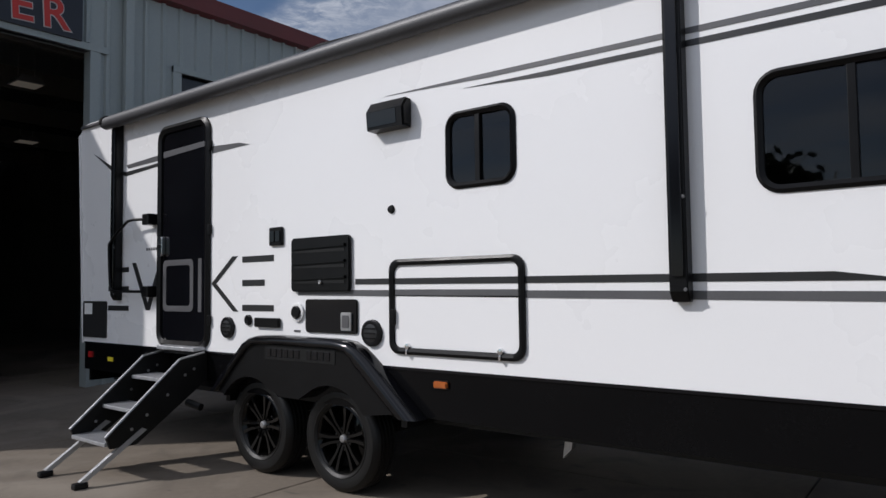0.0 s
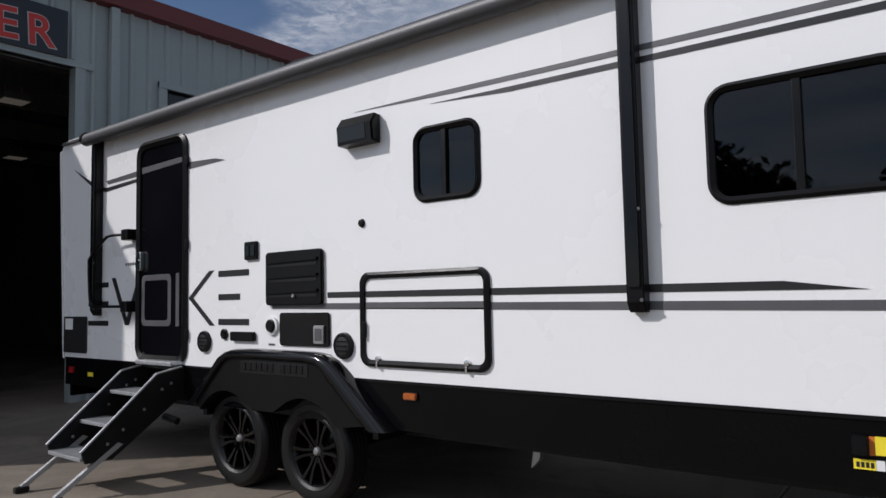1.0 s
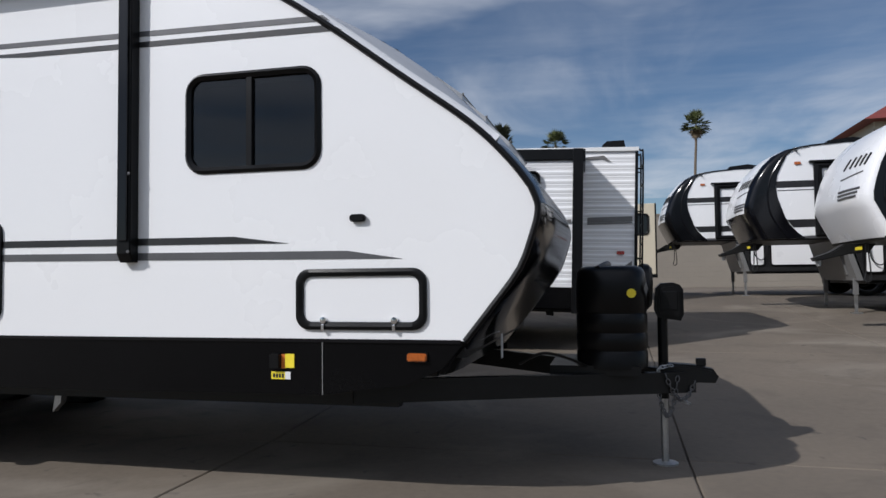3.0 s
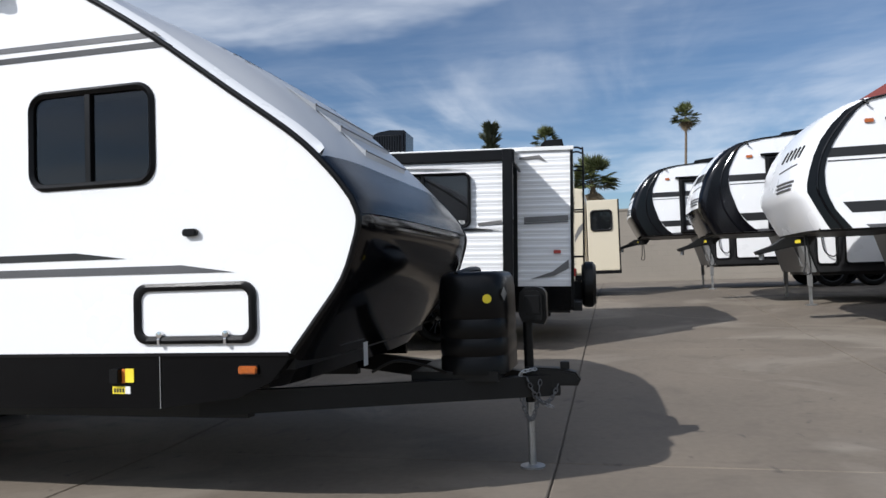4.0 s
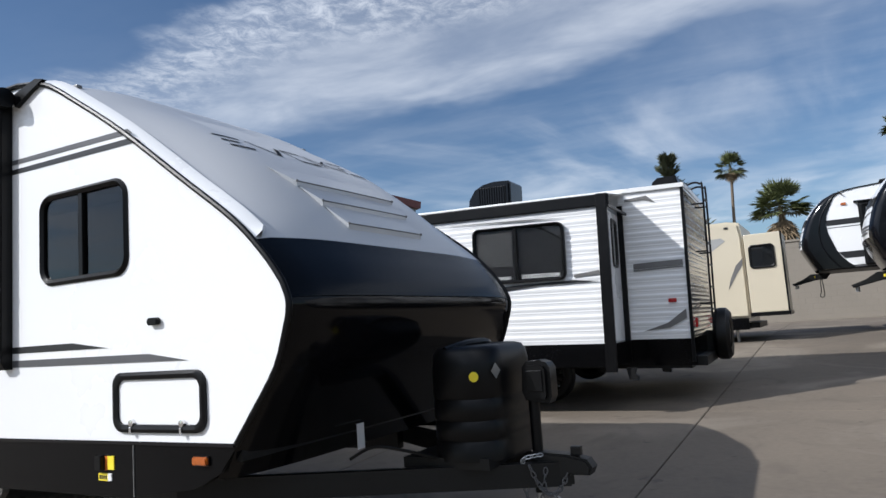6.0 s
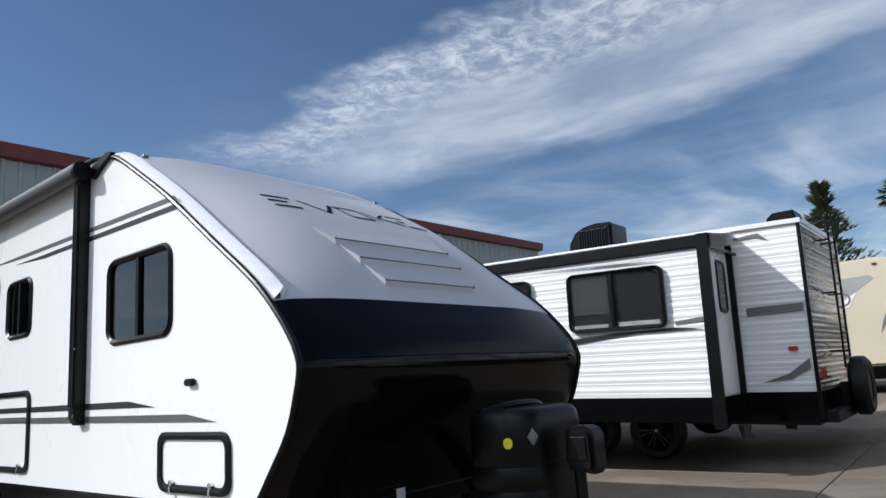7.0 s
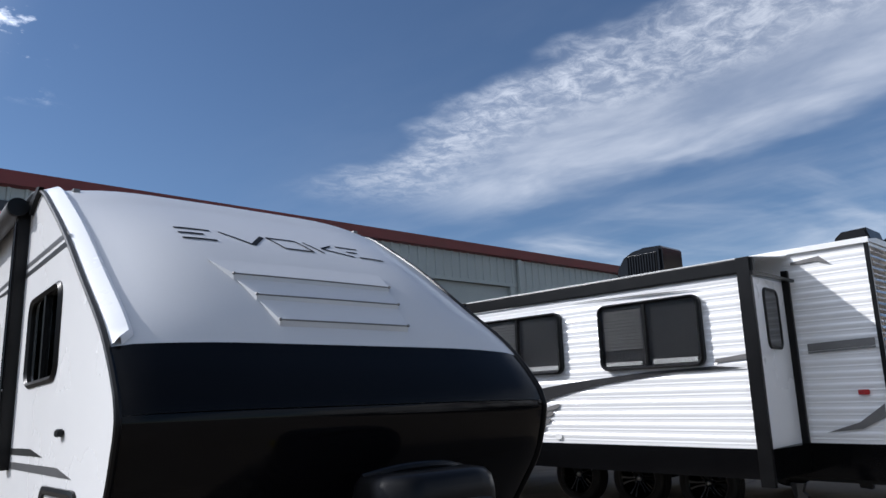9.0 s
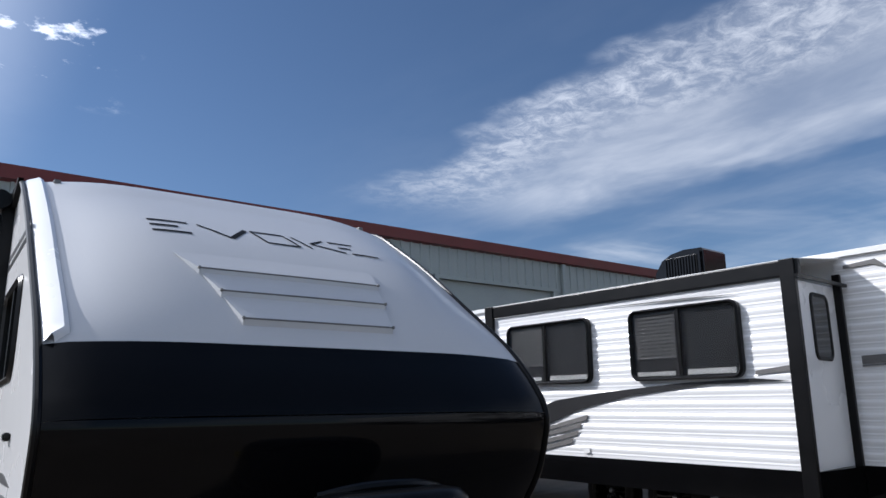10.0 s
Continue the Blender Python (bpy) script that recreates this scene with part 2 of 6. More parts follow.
def tube(pts, r, n=10, bm=None, closed=False):
    """A round bar along a line of points."""
    bm = bm or bmesh.new()
    pts = [Vector(p) for p in pts]
    rings = []
    side = None
    m = len(pts)
    for i, p in enumerate(pts):
        d = (pts[(i + 1) % m] - pts[i - 1]) if closed else (pts[min(i + 1, m - 1)] - pts[max(i - 1, 0)])
        d.normalize()
        if side is None:
            side = d.orthogonal().normalized()
        else:
            side = (side - d * side.dot(d)).normalized()
        up = d.cross(side)
        rr = r[i] if isinstance(r, (list, tuple)) else r
        rings.append([bm.verts.new(p + (side * math.cos(2 * math.pi * k / n) + up * math.sin(2 * math.pi * k / n)) * rr) for k in range(n)])
    for a, b in list(zip(rings, rings[1:])) + ([(rings[-1], rings[0])] if closed else []):
        for k in range(n):
            bm.faces.new((a[k], a[(k + 1) % n], b[(k + 1) % n], b[k]))
    if not closed:
        bm.faces.new(rings[0]), bm.faces.new(list(reversed(rings[-1])))
    return bm


def lathe(profile, centre, axis="y", n=40, bm=None, capped=False):
    """Turns (radius, along) points round an axis through centre."""
    bm = bm or bmesh.new()
    c = Vector(centre)
    rings = []
    for r, w in profile:
        row = []
        for k in range(n):
            a = 2 * math.pi * k / n
            u, v = r * math.cos(a), r * math.sin(a)
            row.append(bm.verts.new(c + put_on(axis, u, v, w)))
        rings.append(row)
    for a, b in zip(rings, rings[1:]):
        for k in range(n):
            bm.faces.new((a[k], a[(k + 1) % n], b[(k + 1) % n], b[k]))
    for row, (r, w) in ((rings[0], profile[0]), (rings[-1], profile[-1])):
        if r > 0 and capped:
            bm.faces.new(row)
    return bm


def spline(pts, per=6):
    """A smooth line through the points given."""
    out = []
    p = [pts[0], *pts, pts[-1]]
    for i in range(1, len(p) - 2):
        for k in range(per):
            t = k / per
            out.append(tuple(0.5 * (2 * b + (c - a) * t + (2 * a - 5 * b + 4 * c - d) * t * t + (3 * b - a - 3 * c + d) * t ** 3) for a, b, c, d in zip(p[i - 1], p[i], p[i + 1], p[i + 2])))
    out.append(tuple(pts[-1]))
    return out


def ground_z(y):
    """The yard is level to the trailer's far side, then climbs to the block wall."""
    if y < 1.3:
        return 0.0
    if y < 15.4:
        return 0.048 * (y - 1.3)
    return 0.677 + 0.006 * (min(y, 40.0) - 15.4)


def wheel(parent, x, y, z, radius, width, out=-1, rich=True):
    """A tyre on a black spoked rim; out: the side along y on which its face shows."""
    r, w = radius, width
    prof = [(r * 0.64, -w * 0.40), (r * 0.69, -w * 0.48), (r * 0.715, -w * 0.50), (r * 0.73, -w * 0.485), (r * 0.84, -w * 0.52), (r * 0.90, -w * 0.505), (r * 0.91, -w * 0.485), (r * 0.95, -w * 0.46), (r * 0.985, -w * 0.38)]
    for g in (-0.25, -0.08, 0.08, 0.25):
        prof += [(r, w * (g - 0.055)), (r * 0.975, w * (g - 0.04)), (r * 0.975, w * (g + 0.04)), (r, w * (g + 0.055))]
    prof += [(r * 0.985, w * 0.38), (r * 0.94, w * 0.47), (r * 0.84, w * 0.52), (r * 0.70, w * 0.49), (r * 0.64, w * 0.40)]
    wh = part("wheel", lathe(prof, (x, y, z), n=48), RUBBER, parent, "black rubber tyre on a gloss black rim", smooth=True, angle=40)
    f = out * w * 0.42
    rim = lathe([(r * 0.665, f * 1.02), (r * 0.64, f * 1.05), (r * 0.615, f * 0.95), (r * 0.58, f * 0.2), (r * 0.56, -f * 0.6), (r * 0.2, -f * 0.2), (r * 0.1, -f * 0.2)], (x, y, z), n=40)
    part("rim", rim, RIM_BLACK, wh, "gloss black rim", smooth=True)
    if rich:
        for k in range(6):
            bm = bmesh.new()
            for s in (-1, 1):
                a = 2 * math.pi * (k + 0.15) / 6
                d, t = Vector((math.cos(a), 0, math.sin(a))), Vector((-math.sin(a), 0, math.cos(a)))
                c = Vector((x, y, z))
                q = [(0.10, s * 0.04 - 0.032, s * 0.04 + 0.032), (0.36, s * 0.055 - 0.034, s * 0.055 + 0.034), (0.61, s * 0.11 - 0.046, s * 0.11 + 0.046)]
                rows = []
                for rr, t0, t1 in q:
                    deep = f * (0.62 + 0.33 * rr / 0.6)
                    rows.append([bm.verts.new(c + d * rr * r + t * tt * r + Vector((0, deep + o, 0))) for tt, o in ((t0, -out * 0.03), (t0 + 0.008, out * 0.006), (t1 - 0.008, out * 0.006), (t1, -out * 0.03))])
                for A, B in zip(rows, rows[1:]):
                    for i in range(4):
                        bm.faces.new((A[i], A[(i + 1) % 4], B[(i + 1) % 4], B[i]))
                bm.faces.new(rows[0]), bm.faces.new(rows[-1])
            part("spoke", bm, RIM_BLACK, wh)
        part("hub_cap", lathe([(0.0, f * 0.92), (r * 0.055, f * 0.90), (r * 0.08, f * 0.80), (r * 0.10, f * 0.4)], (x, y, z), n=24), STEEL, wh, "small grey hub cap", smooth=True)
        for k in range(6):
            a = 2 * math.pi * (k + 0.65) / 6
            part("lug_nut", lathe([(0.0, f * 0.78), (r * 0.03, f * 0.76), (r * 0.034, f * 0.5)], (x + r * 0.2 * math.cos(a), y, z + r * 0.2 * math.sin(a)), n=6), RIM_BLACK, wh)
    return wh


def window(parent, x0, x1, z0, z1, y, r=0.09, bar=0.5, pane=None, frame_mat=None, deep=0.03, seen=-1):
    """A framed sliding window on a wall across y; the frame stands proud of it."""
    pane, frame_mat = pane or PANE_DARK, frame_mat or PLASTIC
    o, i = rounded(x0, x1, z0, z1, r), rounded(x0 + 0.038, x1 - 0.038, z0 + 0.038, z1 - 0.038, r * 0.65)
    w = part("window", ring(o, i, y + seen * 0.022, y - seen * deep), frame_mat, parent, "dark tinted sliding window in a black frame", smooth=True)
    m = x0 + (x1 - x0) * bar
    part("pane", prism(rounded(x0 + 0.034, m, z0 + 0.034, z1 - 0.034, r * 0.4), y - seen * 0.006, y - seen * 0.012), pane, w)
    part("pane", prism(rounded(m, x1 - 0.034, z0 + 0.034, z1 - 0.034, r * 0.4), y - seen * 0.014, y - seen * 0.020), pane, w)
    part("mullion", box(m - 0.018, m + 0.018, y + min(seen * 0.006, -seen * 0.02), y + max(seen * 0.006, -seen * 0.02), z0 + 0.03, z1 - 0.03, 0.004), frame_mat, w)
    return w


def decal(parent, pts, mat, y, lift=0.003, name="stripe", label=""):
    return part(name, prism(pts, y - lift, y - 0.0005), mat, parent, label)

# ---- ground ----
def make_ground():
    bm = bmesh.new()
    ys = [-400, -60, -20, 1.0, 1.3, 1.6, 15.0, 15.4, 16.0, 40, 120, 900]
    xs = [-900, -60, -20, 0, 20, 60, 900]
    g = [[bm.verts.new((x, y, ground_z(y) - 0.02)) for x in xs] for y in ys]
    for a, b in zip(g, g[1:]):
        for i in range(len(xs) - 1):
            bm.faces.new((a[i], a[i + 1], b[i + 1], b[i]))
    return solid("ground", bm, EARTH, "pale dusty ground under and beyond the concrete yard", "ground", "structure", smooth=True)


make_ground()
pavement = thing("pavement", (0, 0, 0), "grey-brown concrete yard with dark slab joints", "pavement", kind="structure")

# ---- workshop building ----
BX = -11.4
building = thing("workshop_building", (BX, 8, 0), "grey-green corrugated steel workshop with red roof trim and open bay", "building")
EAVE = 6.11


def make_building():
    y0, y1 = -4.6, 20.6
    bay0, bay1, bay_top = -4.0, 1.40, 4.98
    door0, door1, door_top = 10.1, 14.3, 5.2
    inner = -30.0
    wall = holed([(y0, -0.02), (bay0, -0.02), (bay0, bay_top), (bay1, bay_top), (bay1, -0.02), (y1, -0.02), (y1, EAVE), (y0, EAVE)], [rounded(2.85, 5.6, 2.2, 4.98, 0.01, 1), rounded(door0, door1, 0.6, door_top, 0.01, 1)], BX, BX - 0.1, "x")
    front = part("wall", wall, METAL_WALL, building)
    # ribs of the sheeting
    y = y0 + 0.15
    while y < y1:
        bottom = 0.0
        if bay0 - 0.1 < y < bay1 + 0.15:
            bottom = bay_top + 0.12
        elif 2.75 < y < 5.7 or door0 - 0.1 < y < door1 + 0.1:
            bottom = 5.3 if y > 8 else 5.08
        pts = [(y - 0.045, BX), (y - 0.022, BX + 0.035), (y + 0.022, BX + 0.035), (y + 0.045, BX)]
        bm = bmesh.new()
        lo = [bm.verts.new((px, py, bottom)) for py, px in pts]
        hi = [bm.verts.new((px, py, EAVE)) for py, px in pts]
        for i in range(3):
            bm.faces.new((lo[i], lo[i + 1], hi[i + 1], hi[i]))
        bm.faces.new(lo), bm.faces.new(hi)
        part("rib", bm, METAL_WALL, front)
        y += 0.305
    for a, b, top, nm in ((bay0, bay1, bay_top, "bay_frame"), (2.85, 5.6, 4.98, "window_frame"), (door0, door1, door_top, "door_frame")):
        bm = box(BX - 0.15, BX + 0.05, b - 0.02, b + 0.13, 0, top + 0.1)
        box(BX - 0.15, BX + 0.05, a - 0.13, a + 0.02, 0, top + 0.1, bm=bm)
        box(BX - 0.16, BX + 0.06, a - 0.13, b + 0.25, top, top + 0.1, bm=bm)
        part(nm, bm, METAL_WALL, building)
    part("roller_door", box(BX - 0.12, BX - 0.08, door0, door1, 0.6, door_top), METAL_WALL, building, "closed pale roller door")
    part("window", box(BX - 0.1, BX - 0.06, 2.85, 5.6, 2.2, 4.98), PANE_DARK, building, "dark window")
    for y in (1.95, 14.7):
        part("downpipe", box(BX + 0.02, BX + 0.13, y - 0.07, y + 0.07, 0.0, EAVE - 0.05, 0.015), METAL_WALL, building, "square grey downpipe")
    # red eave
    part("roof_trim", prism([(BX - 0.1, EAVE - 0.06), (BX + 0.16, EAVE - 0.02), (BX + 0.20, EAVE + 0.24), (BX + 0.10, EAVE + 0.27), (BX - 0.1, EAVE + 0.2)], y0 - 0.15, y1 + 0.15), RED_TRIM, building, "dark red eave gutter")
    roof = prism([(BX + 0.05, EAVE + 0.2), (-21.0, EAVE + 0.9), (inner, EAVE + 0.2), (inner, EAVE + 0.1), (-21, EAVE + 0.75), (BX + 0.05, EAVE + 0.1)], y0 - 0.1, y1 + 0.1)
    part("roof", roof, METAL_WALL, building)
    part("end_wall", prism([(inner, 0), (BX - 0.101, 0), (BX - 0.101, EAVE + 0.15), (-21.0, EAVE + 0.80), (inner, EAVE + 0.15)], y0, y0 + 0.1), METAL_WALL, building)
    part("end_wall", prism([(inner, 0), (BX - 0.101, 0), (BX - 0.101, EAVE + 0.15), (-21.0, EAVE + 0.80), (inner, EAVE + 0.15)], y1 - 0.1, y1), METAL_WALL, building)
    part("back_wall", box(inner, inner + 0.1, y0 + 0.1, y1 - 0.1, 0, EAVE + 0.05), DIMMED_WALL, building)
    part("partition", box(inner + 0.1, BX - 0.15, 6.5, 6.6, 0, EAVE), DIMMED_WALL, building)
    for i in range(5):
        x = BX - 2.2 - 3.0 * i
        part("roof_beam", box(x - 0.08, x + 0.08, y0 + 0.1, 6.5, EAVE - 0.55, EAVE - 0.1), DIMMED_WALL, building)
    # sign over the bay
    sign = part("sign", box(BX + 0.04, BX + 0.10, -3.6, 1.24, 5.07, 5.78, 0.01), SIGN_DARK, building, "dark sign board with bold red letters")
    part("letter_bar", prism([(-0.22, 5.20), (-0.10, 5.20), (0.06, 5.72), (-0.10, 5.72)], BX + 0.101, BX + 0.114, "x"), SIGN_RED, sign, "plain red bar")
    for txt, yy in (("E", 0.44), ("R", 0.85)):
        for grow, x, mat, nm in ((0.022, BX + 0.104, SIGN_EDGE, "letter_edge"), (0.008, BX + 0.112, SIGN_RED, "letter")):
            cu = bpy.data.curves.new("letter", "FONT")
            cu.body, cu.size, cu.extrude, cu.offset = txt, 0.63, 0.003, grow
            tmp = new("letter", cu)
            me = bpy.data.meshes.new_from_object(tmp.evaluated_get(bpy.context.evaluated_depsgraph_get()))
            bpy.data.objects.remove(tmp)
            bm = bmesh.new()
            bm.from_mesh(me)
            bmesh.ops.transform(bm, matrix=pose(x, yy - 0.18, 5.15, 90, 0, 90) @ pose(0, 0, 0, 0, 0, 3), verts=bm.verts[:])
            part(nm, bm, mat, sign)


make_building()


def tool_chest(x, y, h):
    t = thing("tool_chest", (x, y, 0), "red steel tool chest with many drawers inside the workshop", "tool chest", "tool chests")
    part("body", box(x - 0.3, x + 0.3, y - 0.4, y + 0.4, 0.12, h, 0.01), TOOL_RED, t)
    n = 6
    for i in range(n):
        z0 = 0.18 + (h - 0.24) * i / n
        d = part("drawer", box(x + 0.301, x + 0.318, y - 0.37, y + 0.37, z0, z0 + (h - 0.24) / n - 0.02, 0.004), TOOL_RED, t)
        part("handle", box(x + 0.319, x + 0.335, y - 0.32, y + 0.32, z0 + 0.06, z0 + 0.08), CHROME, d)
    for dx in (-0.24, 0.24):
        for dy in (-0.33, 0.33):
            part("caster", lathe([(0.0, -0.02), (0.06, -0.02), (0.06, 0.02), (0.0, 0.02)], (x + dx, y + dy, 0.06), n=12), RUBBER, t)


tool_chest(-13.6, -0.62, 1.2)
tool_chest(-13.2, 0.35, 1.5)
for i in range(4):
    lx, ly = ((-14.6, 1.75), (-19.9, 3.8), (-21.8, 3.2), (-24.5, 3.9))[i]
    lamp = thing("hanging_light", (lx, ly, EAVE - 0.9), "dimly lit long workshop light hanging from the roof", "light", "workshop lights")
    part("tray", prism([(ly - 0.24, EAVE - 0.95), (ly - 0.17, EAVE - 0.83), (ly + 0.17, EAVE - 0.83), (ly + 0.24, EAVE - 0.95)], lx - 0.22, lx + 0.22, "x"), BOX_GREY, lamp)
    part("lens", box(lx - 0.18, lx + 0.18, ly - 0.21, ly + 0.21, EAVE - 0.965, EAVE - 0.952), LAMP_GLOW, lamp, "pale lit lens")
    for dy in (-0.14, 0.14):
        part("wire", tube([(lx, ly + dy, EAVE - 0.84), (lx, ly + dy, EAVE + 0.12)], 0.006, 6), STEEL, lamp)

# ---- the white and black travel trailer ----
SIDE = -0.10
FAR = 2.46
trailer = thing("travel_trailer", (-4.0, 1.18, 0.0), "white travel trailer with black graphics, black lower skirt and black nose", "travel trailer", "travel trailers")
NOSE = spline([(-1.95, 3.13), (-1.66, 3.065), (-1.33, 2.875), (-0.93, 2.615), (-0.47, 2.275), (-0.10, 2.00), (0.10, 1.80), (0.205, 1.66)], 5) + spline([(0.205, 1.66), (0.236, 1.58), (0.236, 1.52), (0.215, 1.44), (0.145, 1.255), (0.0, 1.06), (-0.135, 0.89)], 3)[1:]
OUTLINE = [(-8.22, 0.89), (-8.36, 3.02), (-8.30, 3.10), (-8.20, 3.125)] + [(-2.3, 3.14)] + NOSE
DOOR = (-6.80, -6.01, 0.90, 2.86)
WIN1 = (-3.52, -3.01, 1.99, 2.465)
WIN2 = (-1.73, -0.91, 1.80, 2.365)


def nose_at(z):
    """The x of the nose line at height z, and the slope there."""
    for (xa, za), (xb, zb) in zip(NOSE, NOSE[1:]):
        if zb <= z <= za:
            t = (z - zb) / max(za - zb, 1e-6)
            d = Vector((xa - xb, 0, za - zb)).normalized()
            return xb + (xa - xb) * t, d
    return NOSE[-1][0], Vector((0, 0, 1))


def cap_offset(y, z=1.5):
    """How far the front cap bulges beyond the side's outline."""
    e = min(y - SIDE, FAR - y)
    if e <= 0.0:
        return 0.0
    if e < 0.10:
        return 0.022 * e / 0.10
    c = min((e - 0.10) / 0.60, 1.0)
    mid = (e - 0.10) / (FAR - SIDE - 0.2) * 2
    up = min(max((z - 1.80) / 0.55, 0.0), 1.0)
    up = up * up * (3 - 2 * up)
    fade = min(max((3.2 - z) / 0.7, 0.40), 1.0)
    return 0.022 + (0.018 + 0.110 * up * fade) * (1 - (1 - c) ** 2.2) + 0.006 * mid * up


def nose_normal(i):
    a, b = NOSE[max(i - 1, 0)], NOSE[min(i + 1, len(NOSE) - 1)]
    d = Vector((a[0] - b[0], 0, a[1] - b[1])).normalized()
    return Vector((d.z, 0, -d.x))


def cap_point(z, y, lift=0.0):
    """The place on the front cap that belongs to height z of the outline."""
    for i in range(len(NOSE) - 1):
        if NOSE[i + 1][1] <= z <= NOSE[i][1]:
            t = (NOSE[i][1] - z) / max(NOSE[i][1] - NOSE[i + 1][1], 1e-6)
            ends = [Vector((NOSE[j][0], y, NOSE[j][1])) + nose_normal(j) * (cap_offset(y, NOSE[j][1]) + lift) for j in (i, i + 1)]
            return ends[0].lerp(ends[1], t)
    return Vector((NOSE[-1][0], y, z))


def cap_sheet(pts, ys, lift=0.0, thick=0.0):
    bm = bmesh.new()
    rows = []
    for i, (x, z) in enumerate(pts):
        a, b = pts[max(i - 1, 0)], pts[min(i + 1, len(pts) - 1)]
        d = Vector((a[0] - b[0], 0, a[1] - b[1])).normalized()
        nrm = Vector((d.z, 0, -d.x))
        rows.append([bm.verts.new(Vector((x, y, z)) + nrm * (cap_offset(y, z) + lift)) for y in ys])
    for a, b in zip(rows, rows[1:]):
        for i in range(len(ys) - 1):
            bm.faces.new((a[i], a[i + 1], b[i + 1], b[i]))
    return bm


def make_body():
    holes = [rounded(*DOOR[:2], 0.93, DOOR[3], 0.10), rounded(WIN1[0] + 0.02, WIN1[1] - 0.02, WIN1[2] + 0.02, WIN1[3] - 0.02, 0.07), rounded(WIN2[0] + 0.02, WIN2[1] - 0.02, WIN2[2] + 0.02, WIN2[3] - 0.02, 0.07)]
    part("side_wall", holed(OUTLINE, holes, SIDE, SIDE + 0.045), WHITE, trailer, "white fibreglass side wall")
    part("side_wall", prism(OUTLINE, FAR - 0.045, FAR), WHITE, trailer)
    part("rear_wall", prism([(-8.22, 0.89), (-8.36, 3.02), (-8.32, 3.02), (-8.18, 0.89)], SIDE + 0.045, FAR - 0.045), WHITE, trailer)
    part("roof", prism([(-8.30, 3.09), (-8.2, 3.115), (-1.95, 3.125), (-1.95, 3.06), (-8.30, 3.04)], SIDE + 0.045, FAR - 0.045), WHITE, trailer)
    part("floor", box(-8.18, -0.15, SIDE + 0.046, FAR - 0.046, 0.80, 0.90), FRAME_BLACK, trailer)
    ys = [SIDE, SIDE + 0.03, SIDE + 0.10] + [SIDE + 0.10 + (FAR - SIDE - 0.2) * k / 20 for k in range(1, 20)] + [FAR - 0.10, FAR - 0.03, FAR]
    split = 1.885
    upper = [(-2.25, 3.14)] + [p for p in NOSE if p[1] > split] + [(nose_at(split)[0], split)]
    lower = [(nose_at(split)[0], split)] + [p for p in NOSE if p[1] < split] + [(-0.28, 0.72)]
    fold = 1.60
    part("front_cap", cap_sheet(upper, ys), CAP_WHITE, trailer, "silver-white moulded front cap", smooth=True, angle=12)
    up2 = [p for p in lower if p[1] >= fold - 0.03]
    lo2 = [p for p in lower if p[1] <= up2[-1][1]]
    part("front_band", cap_sheet(up2, ys), BAND_BLACK, trailer, "gloss black nose band", smooth=True, angle=12)
    part("front_shield", cap_sheet(lo2, ys), SHIELD_BLACK, trailer, "gloss black stone shield", smooth=True, angle=12)
    # black edge moulding along the outline
    edge = [(x, SIDE - 0.006, z) for x, z in [(-2.3, 3.14)] + NOSE]
    part("edge_trim", tube(edge, 0.017, 8), PLASTIC, trailer, "black rubber edge moulding", smooth=True)
    edge = [(x, FAR + 0.006, z) for x, z in [(-2.3, 3.14)] + NOSE]
    part("edge_trim", tube(edge, 0.017, 8), PLASTIC, trailer, smooth=True)
    part("corner_trim", prism([(-8.235, 0.88), (-8.375, 3.02), (-8.345, 3.03), (-8.205, 0.88)], SIDE - 0.012, SIDE + 0.03), WHITE, trailer)
    part("drip_rail", box(-8.30, -2.2, SIDE - 0.03, SIDE, 3.075, 3.105, 0.008), AWNING_GREY, trailer)
    # lower skirt
    part("skirt", prism([(-8.2, 0.62), (-8.2, 0.884), (-0.914, 0.884), (-0.914, 0.60), (-2.4, 0.585), (-5.6, 0.60)], SIDE + 0.004, SIDE + 0.05), SKIRT_BLACK, trailer, "gloss black lower skirt")
    part("skirt", prism([(-0.906, 0.60), (-0.906, 0.884), (-0.14, 0.884), (-0.24, 0.755), (-0.45, 0.66)], SIDE + 0.006, SIDE + 0.05), SKIRT_BLACK, trailer)
    part("skirt", box(-8.2, -0.3, FAR - 0.05, FAR - 0.004, 0.60, 0.884), SKIRT_BLACK, trailer)
    part("rear_skirt", box(-8.2, -8.15, SIDE + 0.05, FAR - 0.05, 0.5, 0.884), SKIRT_BLACK, trailer)
    part("skirt_seam", box(-0.912, -0.908, SIDE + 0.0, SIDE + 0.02, 0.60, 0.882), STEEL, trailer)
    part("bright_rail", box(-8.2, -0.16, SIDE - 0.004, SIDE + 0.001, 0.876, 0.895, 0.0015), GLOSS_BLACK, trailer, "thin shiny rail along the skirt")
    part("underfloor", box(-8.1, -0.3, SIDE + 0.06, FAR - 0.06, 0.70, 0.80), FRAME_BLACK, trailer)
    for y in (0.30, 2.06):
        part("chassis_rail", box(-8.0, -0.6, y - 0.04, y + 0.04, 0.48, 0.70), FRAME_BLACK, trailer)
    for x in (-5.365, -4.485):
        part("axle", tube([(x, 0.02, 0.36), (x, 2.34, 0.36)], 0.04, 10), FRAME_BLACK, trailer)
    for y in (0.15, 2.21):
        part("leaf_spring", prism([(-5.75, 0.55), (-5.28, 0.41), (-4.86, 0.53), (-4.44, 0.41), (-3.95, 0.55), (-4.44, 0.45), (-4.86, 0.57), (-5.28, 0.45)], y - 0.03, y + 0.03), FRAME_BLACK, trailer)
